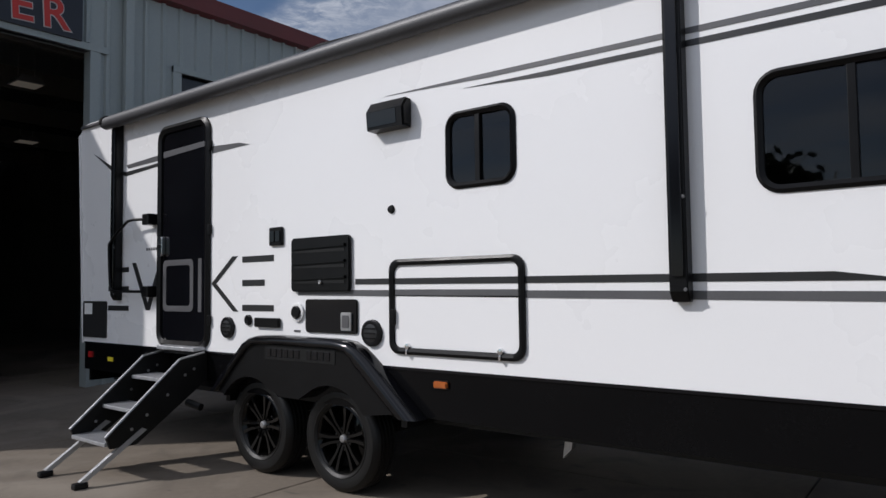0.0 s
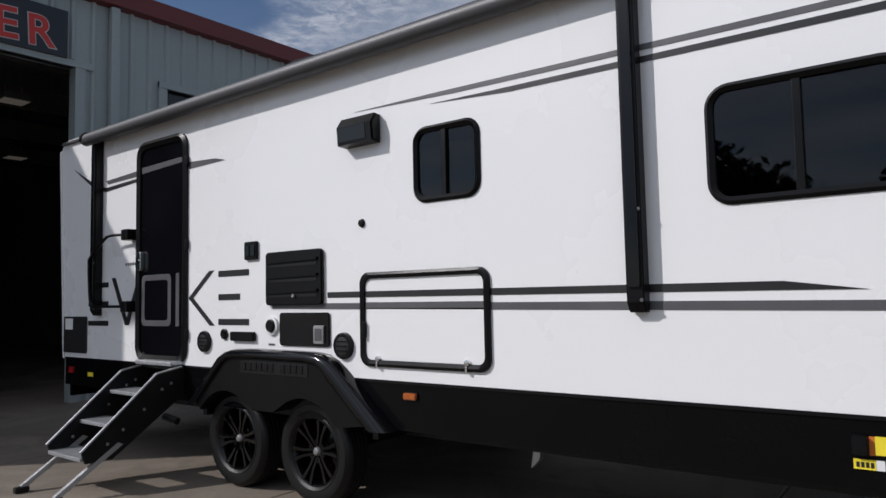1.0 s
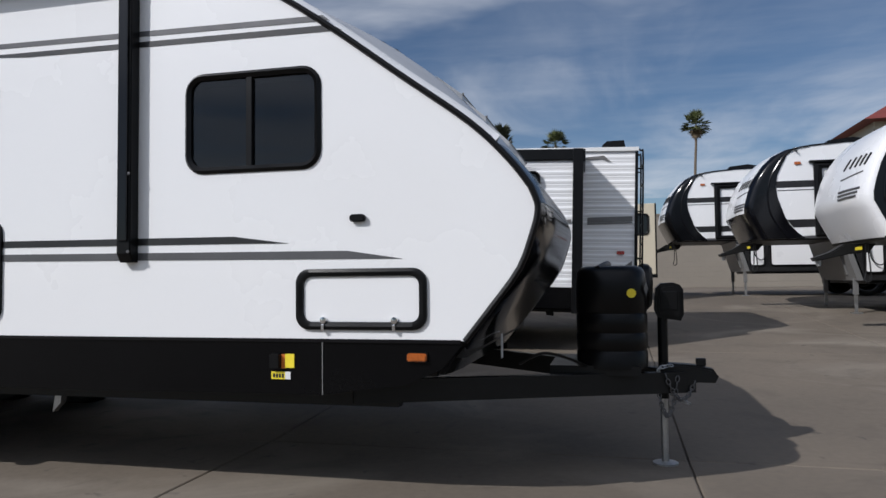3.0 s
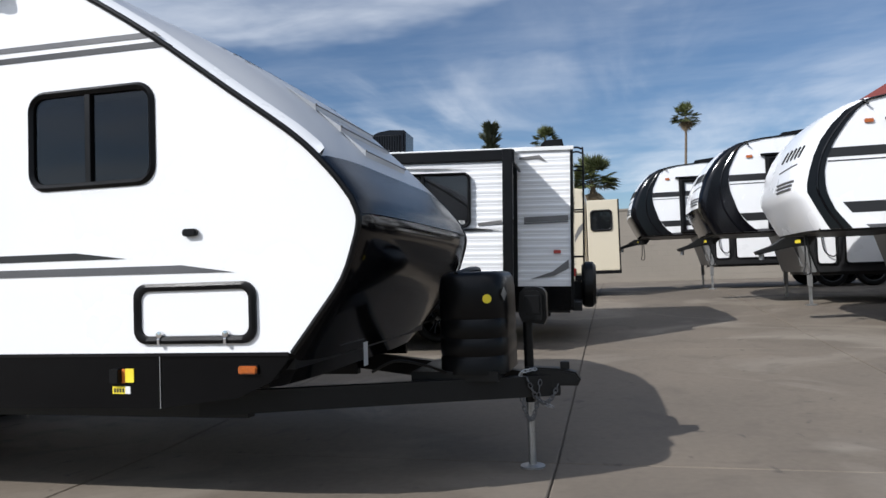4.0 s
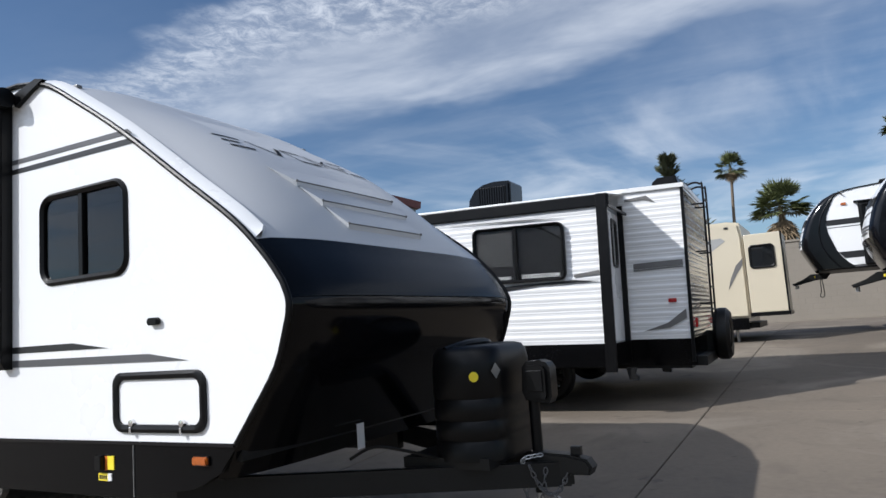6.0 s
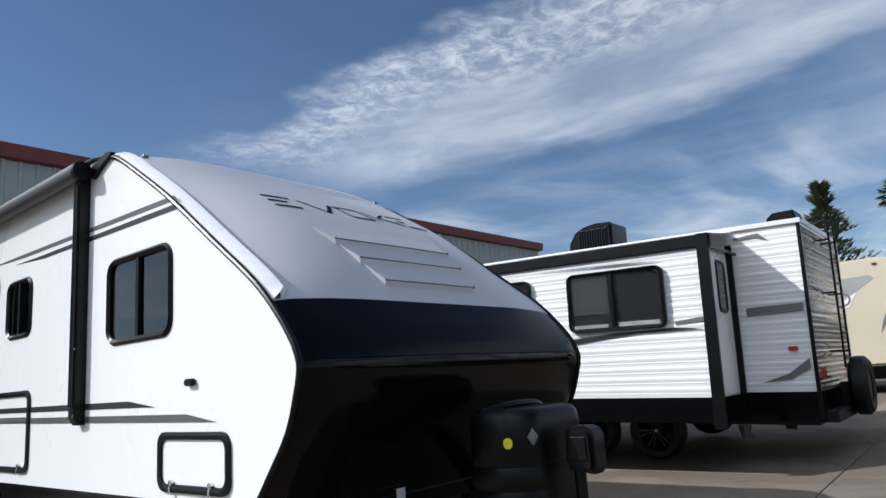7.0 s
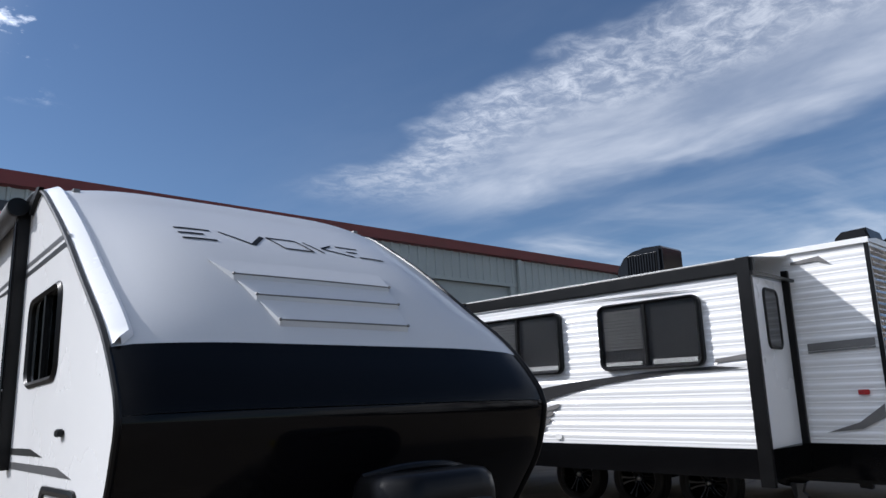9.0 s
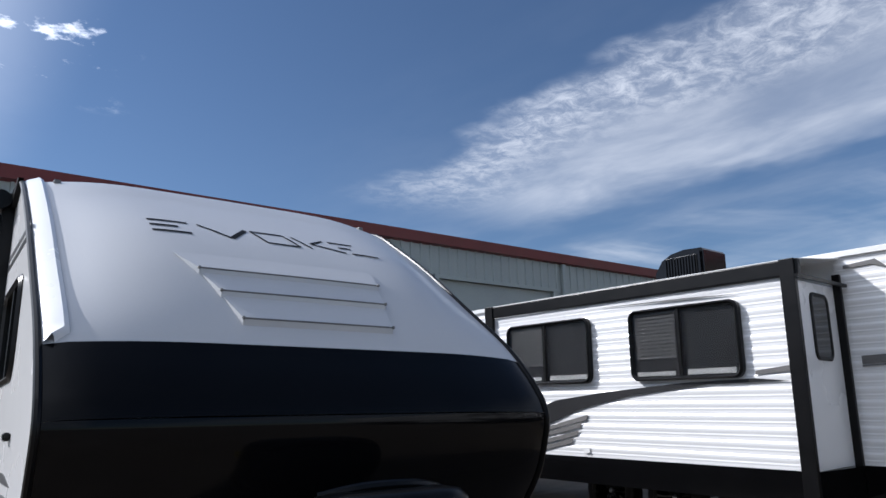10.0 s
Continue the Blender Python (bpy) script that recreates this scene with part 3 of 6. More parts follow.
    part("rear_bumper", box(-8.4, -8.28, 0.3, 2.06, 0.45, 0.58, 0.01), FRAME_BLACK, trailer)


make_body()


def make_cap_details():
    # moulded louvres, each a wedge that ends in a small drop
    spec = [(2.318, 2.207, 0.505, 0.605, 1.68, 1.655), (2.200, 2.099, 0.612, 0.680, 1.65, 1.625), (2.092, 1.980, 0.686, 0.748, 1.62, 1.590)]
    for z1, z0, ya, yb, yd, yc in spec:
        bm = bmesh.new()
        top = [cap_point(z1, ya + (yd - ya) * k / 6, 0.006) for k in range(7)]
        bot = [cap_point(z0, yb + (yc - yb) * k / 6, 0.026) for k in range(7)]
        und = [cap_point(z0 - 0.012, yb + (yc - yb) * k / 6, 0.0) for k in range(7)]
        rows = [[bm.verts.new(p) for p in r] for r in (top, bot, und)]
        for a, b in zip(rows, rows[1:]):
            for i in range(6):
                bm.faces.new((a[i], a[i + 1], b[i + 1], b[i]))
        bm.faces.new((rows[0][0], rows[1][0], rows[2][0])), bm.faces.new((rows[0][6], rows[1][6], rows[2][6]))
        lv = part("louvre", bm, CAP_WHITE, trailer)
        line = [cap_point(z0 + 0.001, yb + (yc - yb) * k / 6, 0.026) for k in range(7)]
        part("louvre_lip", tube(line, 0.005, 6), BOX_GREY, lv, "thin grey lip")
        for p in (line[0], line[-1]):
            part("screw", lathe([(0.0, 0.008), (0.008, 0.006), (0.010, 0.0)], p + Vector((0.003, 0, 0)), "x", 10), BOX_GREY, lv)
    # bright raised moulding along both edges of the cap
    for side in (0,):
        bm = bmesh.new()
        zs = [p[1] for p in NOSE if 1.93 < p[1] < 3.12] + [1.925, 1.888]
        rows = []
        for k, z in enumerate(zs):
            w = 0.105 if k < len(zs) - 1 else 0.045
            es = [(0.006, 0.004), (0.02, 0.022), (w * 0.8, 0.052), (w, 0.040), (w + 0.012, -0.01)]
            rows.append([bm.verts.new(cap_point(z, (SIDE + e) if side == 0 else (FAR - e)) + nose_normal(10) * up - nose_normal(10) * cap_offset(SIDE + e, z)) for e, up in es])
        for A, B in zip(rows, rows[1:]):
            for i in range(4):
                bm.faces.new((A[i], A[i + 1], B[i + 1], B[i]))
        part("edge_moulding", bm, WHITE, trailer, "bright white raised edge moulding", smooth=True)
    # small clearance bumps on the roof edge
    for y in (0.08, 2.28):
        part("roof_marker", box(-1.65, -1.60, y - 0.022, y + 0.022, 3.075, 3.108, 0.010), BOX_GREY, trailer)
    # letters in thin strokes on the cap
    y0, h1, h0 = 0.455, 2.60, 2.49

    def stroke(pts, w, mat=DECAL_BLACK):
        for (ya, ta), (yb, tb) in zip(pts, pts[1:]):
            a2, b2 = Vector((ya, ta * 0.12)), Vector((yb, tb * 0.12))
            d = (b2 - a2).normalized()
            s = Vector((-d.y, d.x)) * w / 2
            bm = bmesh.new()
            n = 6
            rows = []
            for k in range(n + 1):
                c = a2.lerp(b2, k / n)
                rows.append([bm.verts.new(cap_point(h0 + (c + e).y / 0.12 * (h1 - h0), y0 + (c + e).x, 0.0035)) for e in (s, -s)])
            for A, B in zip(rows, rows[1:]):
                bm.faces.new((A[0], A[1], B[1], B[0]))
            yield bm

    def letter(name, lines, w=0.012):
        bm = bmesh.new()
        for pts in lines:
            for piece in stroke(pts, w):
                me = bpy.data.meshes.new("piece")
                piece.to_mesh(me)
                piece.free()
                bm.from_mesh(me)
                bpy.data.meshes.remove(me)
        part(name, bm, LETTER_BLACK, trailer, "thin black letter on the cap")

    letter("letter_e", [[(0.0, 1), (0.225, 1)], [(0.0, 0.5), (0.155, 0.5)], [(0.0, 0.0), (0.213, 0.0)]], 0.017)
    letter("letter_v", [[(0.28, 1), (0.445, 0.0)]], 0.016)
    letter("letter_v", [[(0.445, 0.0), (0.575, 1)]], 0.028)
    letter("letter_o", [[(0.605, 1), (0.815, 1), (0.875, 0), (0.665, 0), (0.605, 1)]], 0.015)
    letter("letter_k", [[(0.875, 1), (0.955, 0)], [(1.095, 1), (0.975, 0.5), (1.195, 0)]], 0.015)
    letter("letter_e", [[(1.135, 1), (1.315, 1)], [(1.175, 0.5), (1.265, 0.5)], [(1.235, 0), (1.435, 0)]], 0.015)


make_cap_details()
window(trailer, *WIN1, SIDE, 0.10, 0.47, GLASS_DARK)
window(trailer, *WIN2, SIDE, 0.11, 0.48, GLASS_DARK)


def make_graphics():
    y = SIDE
    # upper pair
    decal(trailer, [(-4.03, 2.665), (-3.3, 2.662), (-0.90, 2.632), (-0.86, 2.60), (-3.2, 2.632)], DECAL_GREY, y, label="grey stripe")
    decal(trailer, [(-3.38, 2.60), (-2.9, 2.592), (-0.845, 2.575), (-0.79, 2.54), (-2.8, 2.562)], DECAL_BLACK, y)
    # lower pair
    decal(trailer, [(-4.31, 1.462), (-1.43, 1.448), (-1.108, 1.405), (-1.43, 1.408), (-4.31, 1.424)], DECAL_BLACK, y)
    decal(trailer, [(-4.90, 1.392), (-0.764, 1.358), (-0.463, 1.312), (-4.90, 1.352)], DECAL_GREY, y)
    # rear pair, beside the door
    decal(trailer, [(-7.40, 2.60), (-6.84, 2.625), (-6.84, 2.575), (-7.36, 2.565)], DECAL_GREY, y)
    decal(trailer, [(-8.07, 2.80), (-7.62, 2.595), (-7.40, 2.535), (-6.84, 2.555), (-6.84, 2.525), (-7.40, 2.495), (-7.66, 2.565)], DECAL_BLACK, y)
    decal(trailer, [(-5.99, 2.595), (-5.62, 2.575), (-5.48, 2.545), (-5.99, 2.535)], DECAL_GREY, y)
    # big letters behind and ahead of the door
    for z in (1.60, 1.42, 1.235):
        decal(trailer, [(-7.72, z + 0.024), (-7.33, z + 0.024), (-7.33, z - 0.024), (-7.72, z - 0.024)], DECAL_BLACK, y, name="letter_stroke")
    decal(trailer, [(-7.27, 1.66), (-7.20, 1.66), (-6.95, 1.22), (-7.02, 1.22)], DECAL_BLACK, y, name="letter_stroke")
    decal(trailer, [(-6.985, 1.29), (-6.95, 1.22), (-6.84, 1.44), (-6.84, 1.57)], DECAL_BLACK, y, 0.004, name="letter_stroke")
    decal(trailer, [(-5.63, 1.665), (-5.70, 1.665), (-5.99, 1.45), (-5.69, 1.225), (-5.62, 1.225), (-5.92, 1.45)], DECAL_BLACK, y, name="letter_stroke")
    for z, e in ((1.635, -5.18), (1.45, -5.29), (1.255, -5.18)):
        decal(trailer, [(-5.57, z + 0.024), (e, z + 0.024), (e, z - 0.024), (-5.57, z - 0.024)], DECAL_BLACK, y, name="letter_stroke")
    # faint marks of small print above the letters
    for k in range(6):
        decal(trailer, [(-7.02 + 0.04 * k, 1.79), (-6.995 + 0.04 * k, 1.79), (-6.995 + 0.04 * k, 1.765), (-7.02 + 0.04 * k, 1.765)], DECAL_GREY, y, name="small_print_bar")
    decal(trailer, rounded(-8.22, -7.74, 0.94, 1.30, 0.02), DECAL_BLACK, y, 0.012, "utility_cover", "black utility cover near the rear")
    decal(trailer, [(-8.18, 1.17), (-8.02, 1.17), (-8.02, 1.28), (-8.18, 1.28)], PAPER, y - 0.012, 0.003, "sticker", "white paper sticker")


make_graphics()


def disc(x, z, r, y0, y1, n=24, edge=0.25):
    """A round fitting on the side; y0 is its face."""
    return lathe([(0.0, y0 + 0.002), (r * (1 - edge), y0 + 0.002), (r * (1 - edge * 0.6), y0), (r * 0.97, y0 + 0.004), (r, y1)], (x, 0, z), n=n)


def make_door():
    x0, x1, z0, z1 = DOOR
    door = part("door", prism(rounded(x0 + 0.03, x1 - 0.03, 0.96, z1 - 0.03, 0.09), SIDE - 0.004, SIDE + 0.03), GLOSS_BLACK, trailer, "closed gloss black entry door")
    part("frame", ring(rounded(x0 - 0.01, x1 + 0.01, 0.905, z1 + 0.005, 0.13), rounded(x0 + 0.055, x1 - 0.055, 0.965, z1 - 0.06, 0.08), SIDE - 0.035, SIDE + 0.02), PLASTIC, door, smooth=True)
    part("handle", prism(rounded(-6.755, -6.69, 1.70, 1.88, 0.025), SIDE - 0.045, SIDE - 0.002, bevel=0.008), CHROME, door, "chrome paddle latch")
    part("lock", disc(-6.72, 1.79, 0.018, SIDE - 0.055, SIDE - 0.04, 14), PLASTIC, door)
    part("letter_stroke", ring(rounded(-6.725, -6.25, 1.215, 1.665, 0.05, 4), rounded(-6.675, -6.30, 1.265, 1.615, 0.03, 4), SIDE - 0.007, SIDE - 0.004), DECAL_GREY, door)
    part("letter_stroke", box(-6.175, -6.125, SIDE - 0.007, SIDE - 0.004, 1.215, 1.665), DECAL_GREY, door)
    part("stripe", prism([(-6.73, 2.64), (-6.09, 2.655), (-6.09, 2.61), (-6.73, 2.585)], SIDE - 0.0075, SIDE - 0.0045), DECAL_GREY, door)
    for z in (1.15, 1.9, 2.6):
        part("hinge", box(-6.015, -5.985, SIDE - 0.03, SIDE, z - 0.04, z + 0.04, 0.005), PLASTIC, door)
    # folding grab handle behind the door
    rail = spline([(-6.90, -0.19, 2.04), (-7.12, -0.20, 2.045), (-7.24, -0.20, 2.01), (-7.48, -0.20, 1.87), (-7.52, -0.20, 1.80), (-7.49, -0.20, 1.47), (-7.44, -0.20, 1.405), (-7.30, -0.20, 1.395), (-6.90, -0.19, 1.39)], 5)
    g = part("grab_handle", tube(rail, 0.013, 8), PLASTIC, trailer, "folding black grab handle", smooth=True)
    for z in (2.04, 1.39):
        part("bracket", box(-6.93, -6.82, SIDE - 0.10, SIDE, z - 0.05, z + 0.05, 0.012), PLASTIC, g)


def make_hatch(x0, x1, z0, z1, latches):
    h = part("hatch", ring(rounded(x0, x1, z0, z1, 0.075), rounded(x0 + 0.04, x1 - 0.04, z0 + 0.04, z1 - 0.04, 0.05), SIDE - 0.022, SIDE), PLASTIC, trailer, "white baggage hatch with a black rubber frame", smooth=True)
    part("panel", prism(rounded(x0 + 0.042, x1 - 0.042, z0 + 0.042, z1 - 0.042, 0.048), SIDE - 0.003, SIDE - 0.0005), WHITE, h)
    for x in latches:
        c = part("latch", lathe([(0.0, -0.022), (0.018, -0.02), (0.02, 0.0)], (x, SIDE - 0.003, z0 + 0.05), n=14), CHROME, h, "chrome thumb latch")
        part("tab", box(x - 0.008, x + 0.008, SIDE - 0.03, SIDE - 0.012, z0 - 0.005, z0 + 0.03, 0.003), CHROME, c)
    return h


def make_fittings():
    h = make_hatch(-3.99, -2.965, 0.977, 1.582, (-3.835, -3.13))
    for a, b, m in ((1.462, 1.424, DECAL_BLACK), (1.390, 1.352, DECAL_GREY)):
        part("stripe", prism([(-3.945, a - 0.002), (-3.01, a - 0.007), (-3.01, b - 0.007), (-3.945, b - 0.002)], SIDE - 0.0065, SIDE - 0.0035), m, h)
    part("hinge_clip", box(-3.965, -3.94, SIDE - 0.03, SIDE, 1.16, 1.26, 0.005), PLASTIC, h)
    make_hatch(-1.054, -0.333, 0.943, 1.264, (-0.897, -0.505))
    # refrigerator vent with ridges
    v = part("refrigerator_vent", prism(rounded(-4.95, -4.34, 1.378, 1.767, 0.03), SIDE - 0.03, SIDE, bevel=0.008), PLASTIC, trailer, "black ridged refrigerator vent")
    for z in (1.685, 1.575, 1.465):
        part("louvre", prism([(-4.91, z + 0.025), (-4.375, z + 0.025), (-4.375, z + 0.004), (-4.91, z - 0.006)], SIDE - 0.047, SIDE - 0.03, bevel=0.004), PLASTIC, v)
        part("slot", box(-4.90, -4.385, SIDE - 0.034, SIDE - 0.031, z - 0.03, z - 0.008), FRAME_BLACK, v)
    part("latch", disc(-4.62, 1.445, 0.015, SIDE - 0.05, SIDE - 0.03, 12), STEEL, v)
    o = part("outlet_box", prism(rounded(-5.214, -5.062, 1.726, 1.864, 0.012), SIDE - 0.022, SIDE, bevel=0.004), PLASTIC, trailer, "black weatherproof outlet")
    part("cover", prism(rounded(-5.195, -5.145, 1.755, 1.835, 0.008), SIDE - 0.03, SIDE - 0.022), GLOSS_BLACK, o)
    part("cover", prism(rounded(-5.13, -5.08, 1.755, 1.835, 0.008), SIDE - 0.03, SIDE - 0.022), GLOSS_BLACK, o)
    for x, z, r in ((-5.75, 1.097, 0.086), (-4.15, 1.101, 0.09)):
        s = part("speaker", disc(x, z, r, SIDE - 0.026, SIDE), PLASTIC, trailer, "round black outdoor loudspeaker", smooth=True)
        part("grille", lathe([(0.0, -0.006), (r * 0.4, -0.005), (r * 0.68, 0.0)], (x, SIDE - 0.026, z), n=24), DECAL_BLACK, s, smooth=True)
        for k in (-1, 0, 1):
            part("grille_bar", box(x - r * 0.5, x + r * 0.5, SIDE - 0.036, SIDE - 0.028, z + k * r * 0.35 - 0.004, z + k * r * 0.35 + 0.004), PLASTIC, s)
    part("cable_inlet", disc(-5.484, 1.161, 0.042, SIDE - 0.02, SIDE, 18), PLASTIC, trailer, "small round black inlet", smooth=True)
    part("exhaust_cover", prism(rounded(-5.385, -5.094, 1.112, 1.182, 0.012), SIDE - 0.03, SIDE, bevel=0.006), PLASTIC, trailer, "narrow black exhaust cover")
    p = part("water_inlet", disc(-4.90, 1.229, 0.07, SIDE - 0.02, SIDE, 24, 0.3), PAPER, trailer, "round white water inlet with a black cap", smooth=True)
    part("cap", disc(-4.90, 1.229, 0.048, SIDE - 0.034, SIDE - 0.018, 20), PLASTIC, p)
    part("sticker", box(-4.945, -4.875, SIDE - 0.003, SIDE, 1.085, 1.10), DECAL_GREY, trailer, "tiny printed sticker")
    w = part("water_heater_door", prism(rounded(-4.808, -4.283, 1.089, 1.324, 0.025), SIDE - 0.016, SIDE, bevel=0.005), GLOSS_BLACK, trailer, "gloss black water heater door")
    k = part("lock_plate", prism(rounded(-4.43, -4.325, 1.11, 1.235, 0.012), SIDE - 0.03, SIDE - 0.016, bevel=0.004), STEEL, w, "steel lock plate")
    part("grille", prism(rounded(-4.41, -4.345, 1.13, 1.215, 0.008), SIDE - 0.034, SIDE - 0.03), DECAL_GREY, k)
    # porch lamp, a wedge
    l = part("porch_lamp", prism([(SIDE, 2.61), (SIDE - 0.05, 2.615), (SIDE - 0.095, 2.55), (SIDE - 0.085, 2.43), (SIDE, 2.425)], -4.12, -3.79, "x", bevel=0.012), PLASTIC, trailer, "black wedge-shaped porch lamp", smooth=True)
    part("lens", prism([(SIDE - 0.092, 2.545), (SIDE - 0.097, 2.545), (SIDE - 0.09, 2.45), (SIDE - 0.084, 2.45)], -4.10, -3.85, "x"), PANE_DARK, l)
    part("keyhole_cover", lathe([(0.0, -0.018), (0.022, -0.016), (0.03, 0.0)], (-3.974, SIDE, 1.91), n=16), PLASTIC, trailer, "small black cover")
    part("cable_port", prism(rounded(-0.745, -0.66, 1.508, 1.548, 0.018), SIDE - 0.03, SIDE, bevel=0.006), PLASTIC, trailer, "small black port cover")
    for x in (-3.575, -0.388):
        m = part("side_marker", prism(rounded(x - 0.052, x + 0.052, 0.784, 0.826, 0.014), SIDE - 0.02, SIDE + 0.004, bevel=0.006), AMBER, trailer, "amber side marker light")
        part("base", prism(rounded(x - 0.057, x + 0.057, 0.779, 0.831, 0.014), SIDE - 0.004, SIDE + 0.003), PLASTIC, m)
    part("red_marker", prism(rounded(-8.1, -8.02, 0.74, 0.80, 0.01), SIDE - 0.012, SIDE + 0.004), RED_LENS, trailer, "red side marker light")
    part("yellow_sticker", box(-7.72, -7.62, SIDE - 0.001, SIDE + 0.004, 0.72, 0.76), YELLOW, trailer)
    s = part("breakaway_switch", prism(rounded(-1.203, -1.146, 0.735, 0.815, 0.01), SIDE - 0.03, SIDE + 0.004, bevel=0.004), PLASTIC, trailer, "black switch with warning stickers")
    part("sticker", box(-1.144, -1.124, SIDE - 0.002, SIDE + 0.004, 0.735, 0.81), ORANGE, s, "orange sticker")
    part("sticker", box(-1.123, -1.07, SIDE - 0.002, SIDE + 0.004, 0.738, 0.812), YELLOW, s, "yellow sticker")
    part("sticker", box(-1.203, -1.124, SIDE - 0.002, SIDE + 0.004, 0.677, 0.717), YELLOW, s, "yellow sticker with print")
    part("sticker", box(-1.123, -1.092, SIDE - 0.002, SIDE + 0.004, 0.677, 0.717), PAPER, s, "white sticker")
    for i in range(4):
        part("print_bar", box(-1.193 + 0.017 * i, -1.181 + 0.017 * i, SIDE - 0.003, SIDE - 0.002, 0.685, 0.707), DECAL_BLACK, s)


def make_awning():
    aw = part("awning", tube([(-7.62, -0.195, 3.02), (-1.98, -0.195, 3.04)], 0.060, 20), AWNING_GREY, trailer, "rolled grey patio awning with black arms", smooth=True)
    part("fabric", prism([(-0.205, 3.085), (SIDE - 0.003, 3.115), (SIDE - 0.003, 3.108), (-0.205, 3.078)], -7.55, -2.05, "x"), AWNING_GREY, aw)
    for x in (-7.62, -1.98):
        part("end_cap", lathe([(0.0, -0.03), (0.045, -0.03), (0.064, -0.015), (0.064, 0.03), (0.0, 0.03)], (x, -0.195, 3.03), "x", 20), PLASTIC, aw)
    for x, z0 in ((-7.50, 1.31), (-2.075, 1.315)):
        a = part("arm", prism([(SIDE, z0), (SIDE - 0.045, z0), (SIDE - 0.075, z0 + 0.05), (SIDE - 0.075, 3.06), (SIDE - 0.03, 3.09), (SIDE, 3.09)], x - 0.045, x + 0.045, "x", bevel=0.006), PLASTIC, aw, "black awning arm")
        part("inner_arm", box(x - 0.028, x + 0.028, SIDE - 0.087, SIDE - 0.0755, z0 + 0.12, 2.95, 0.004), GLOSS_BLACK, a)
        for z in (z0 + 0.06, z0 + 0.5):
            part("bolt", lathe([(0.0, -0.006), (0.009, -0.005), (0.01, 0.0)], (x + 0.034, SIDE - 0.076, z), n=8), DECAL_GREY, a)
    part("front_bracket", prism([(-2.0, 3.06), (-1.74, 3.12), (-1.66, 3.10), (-1.80, 3.05), (-1.95, 2.98)], SIDE - 0.03, SIDE), PLASTIC, aw)


def make_fender():
    top = [(-5.82, 0.62), (-5.42, 0.985), (-5.30, 1.03), (-5.06, 1.05), (-4.42, 1.045), (-4.26, 1.02), (-4.14, 0.945), (-3.71, 0.60), (-3.93, 0.60)]
    arc1 = [(-4.485 + 0.395 * math.cos(radians(a)), 0.345 + 0.395 * math.sin(radians(a))) for a in range(35, 126, 10)]
    arc2 = [(-5.365 + 0.395 * math.cos(radians(a)), 0.345 + 0.395 * math.sin(radians(a))) for a in range(55, 150, 10)]
    pts = top + arc1 + [(-4.80, 0.62), (-5.0, 0.62)] + arc2 + [(-5.70, 0.60)]
    f = part("fender", holed(pts, [], SIDE - 0.085, SIDE), PLASTIC, trailer, "black moulded double fender")
    # rolled band along the upper edge, proud of the face
    outer = [(-5.86, 0.60), (-5.44, 0.995), (-5.36, 1.035), (-5.27, 1.053), (-5.06, 1.060), (-4.42, 1.055), (-4.29, 1.040), (-4.20, 1.000), (-4.12, 0.945), (-3.69, 0.585)]
    inner = [(-5.76, 0.60), (-5.39, 0.945), (-5.33, 0.973), (-5.26, 0.985), (-5.06, 0.990), (-4.43, 0.985), (-4.33, 0.972), (-4.27, 0.930), (-4.23, 0.880), (-3.87, 0.585)]
    bm = bmesh.new()
    rows = []
    for (ox, oz), (ix, iz) in zip(outer, inner):
        rows.append([bm.verts.new((ox + (ix - ox) * u, SIDE - d, oz + (iz - oz) * u)) for u, d in ((0.0, 0.0), (0.0, 0.070), (0.10, 0.098), (0.32, 0.116), (0.70, 0.116), (0.92, 0.104), (1.0, 0.080))])
    for p, q in zip(rows, rows[1:]):
        for i in range(6):
            bm.faces.new((p[i], p[i + 1], q[i + 1], q[i]))
    bm.faces.new(rows[0]), bm.faces.new(rows[-1])
    part("fender_lip", bm, GLOSS_BLACK, f, "rolled glossy fender edge", smooth=True, angle=50)
    plate = part("name_plate", box(-5.17, -4.42, SIDE - 0.089, SIDE - 0.084, 0.885, 0.985, 0.002), FRAME_BLACK, f, "raised lettering turned to plain bars")
    for k in range(11):
        if k not in (6, ):
            part("bar", box(-5.145 + 0.063 * k, -5.10 + 0.063 * k, SIDE - 0.094, SIDE - 0.089, 0.905, 0.965, 0.002), GLOSS_BLACK, plate)
    part("wheel_well", prism([(-5.85, 0.50), (-5.85, 0.88), (-3.9, 0.88), (-3.9, 0.50), (-3.95, 0.50), (-3.95, 0.84), (-5.80, 0.84), (-5.80, 0.50)], SIDE + 0.05, SIDE + 0.33), FRAME_BLACK, trailer)


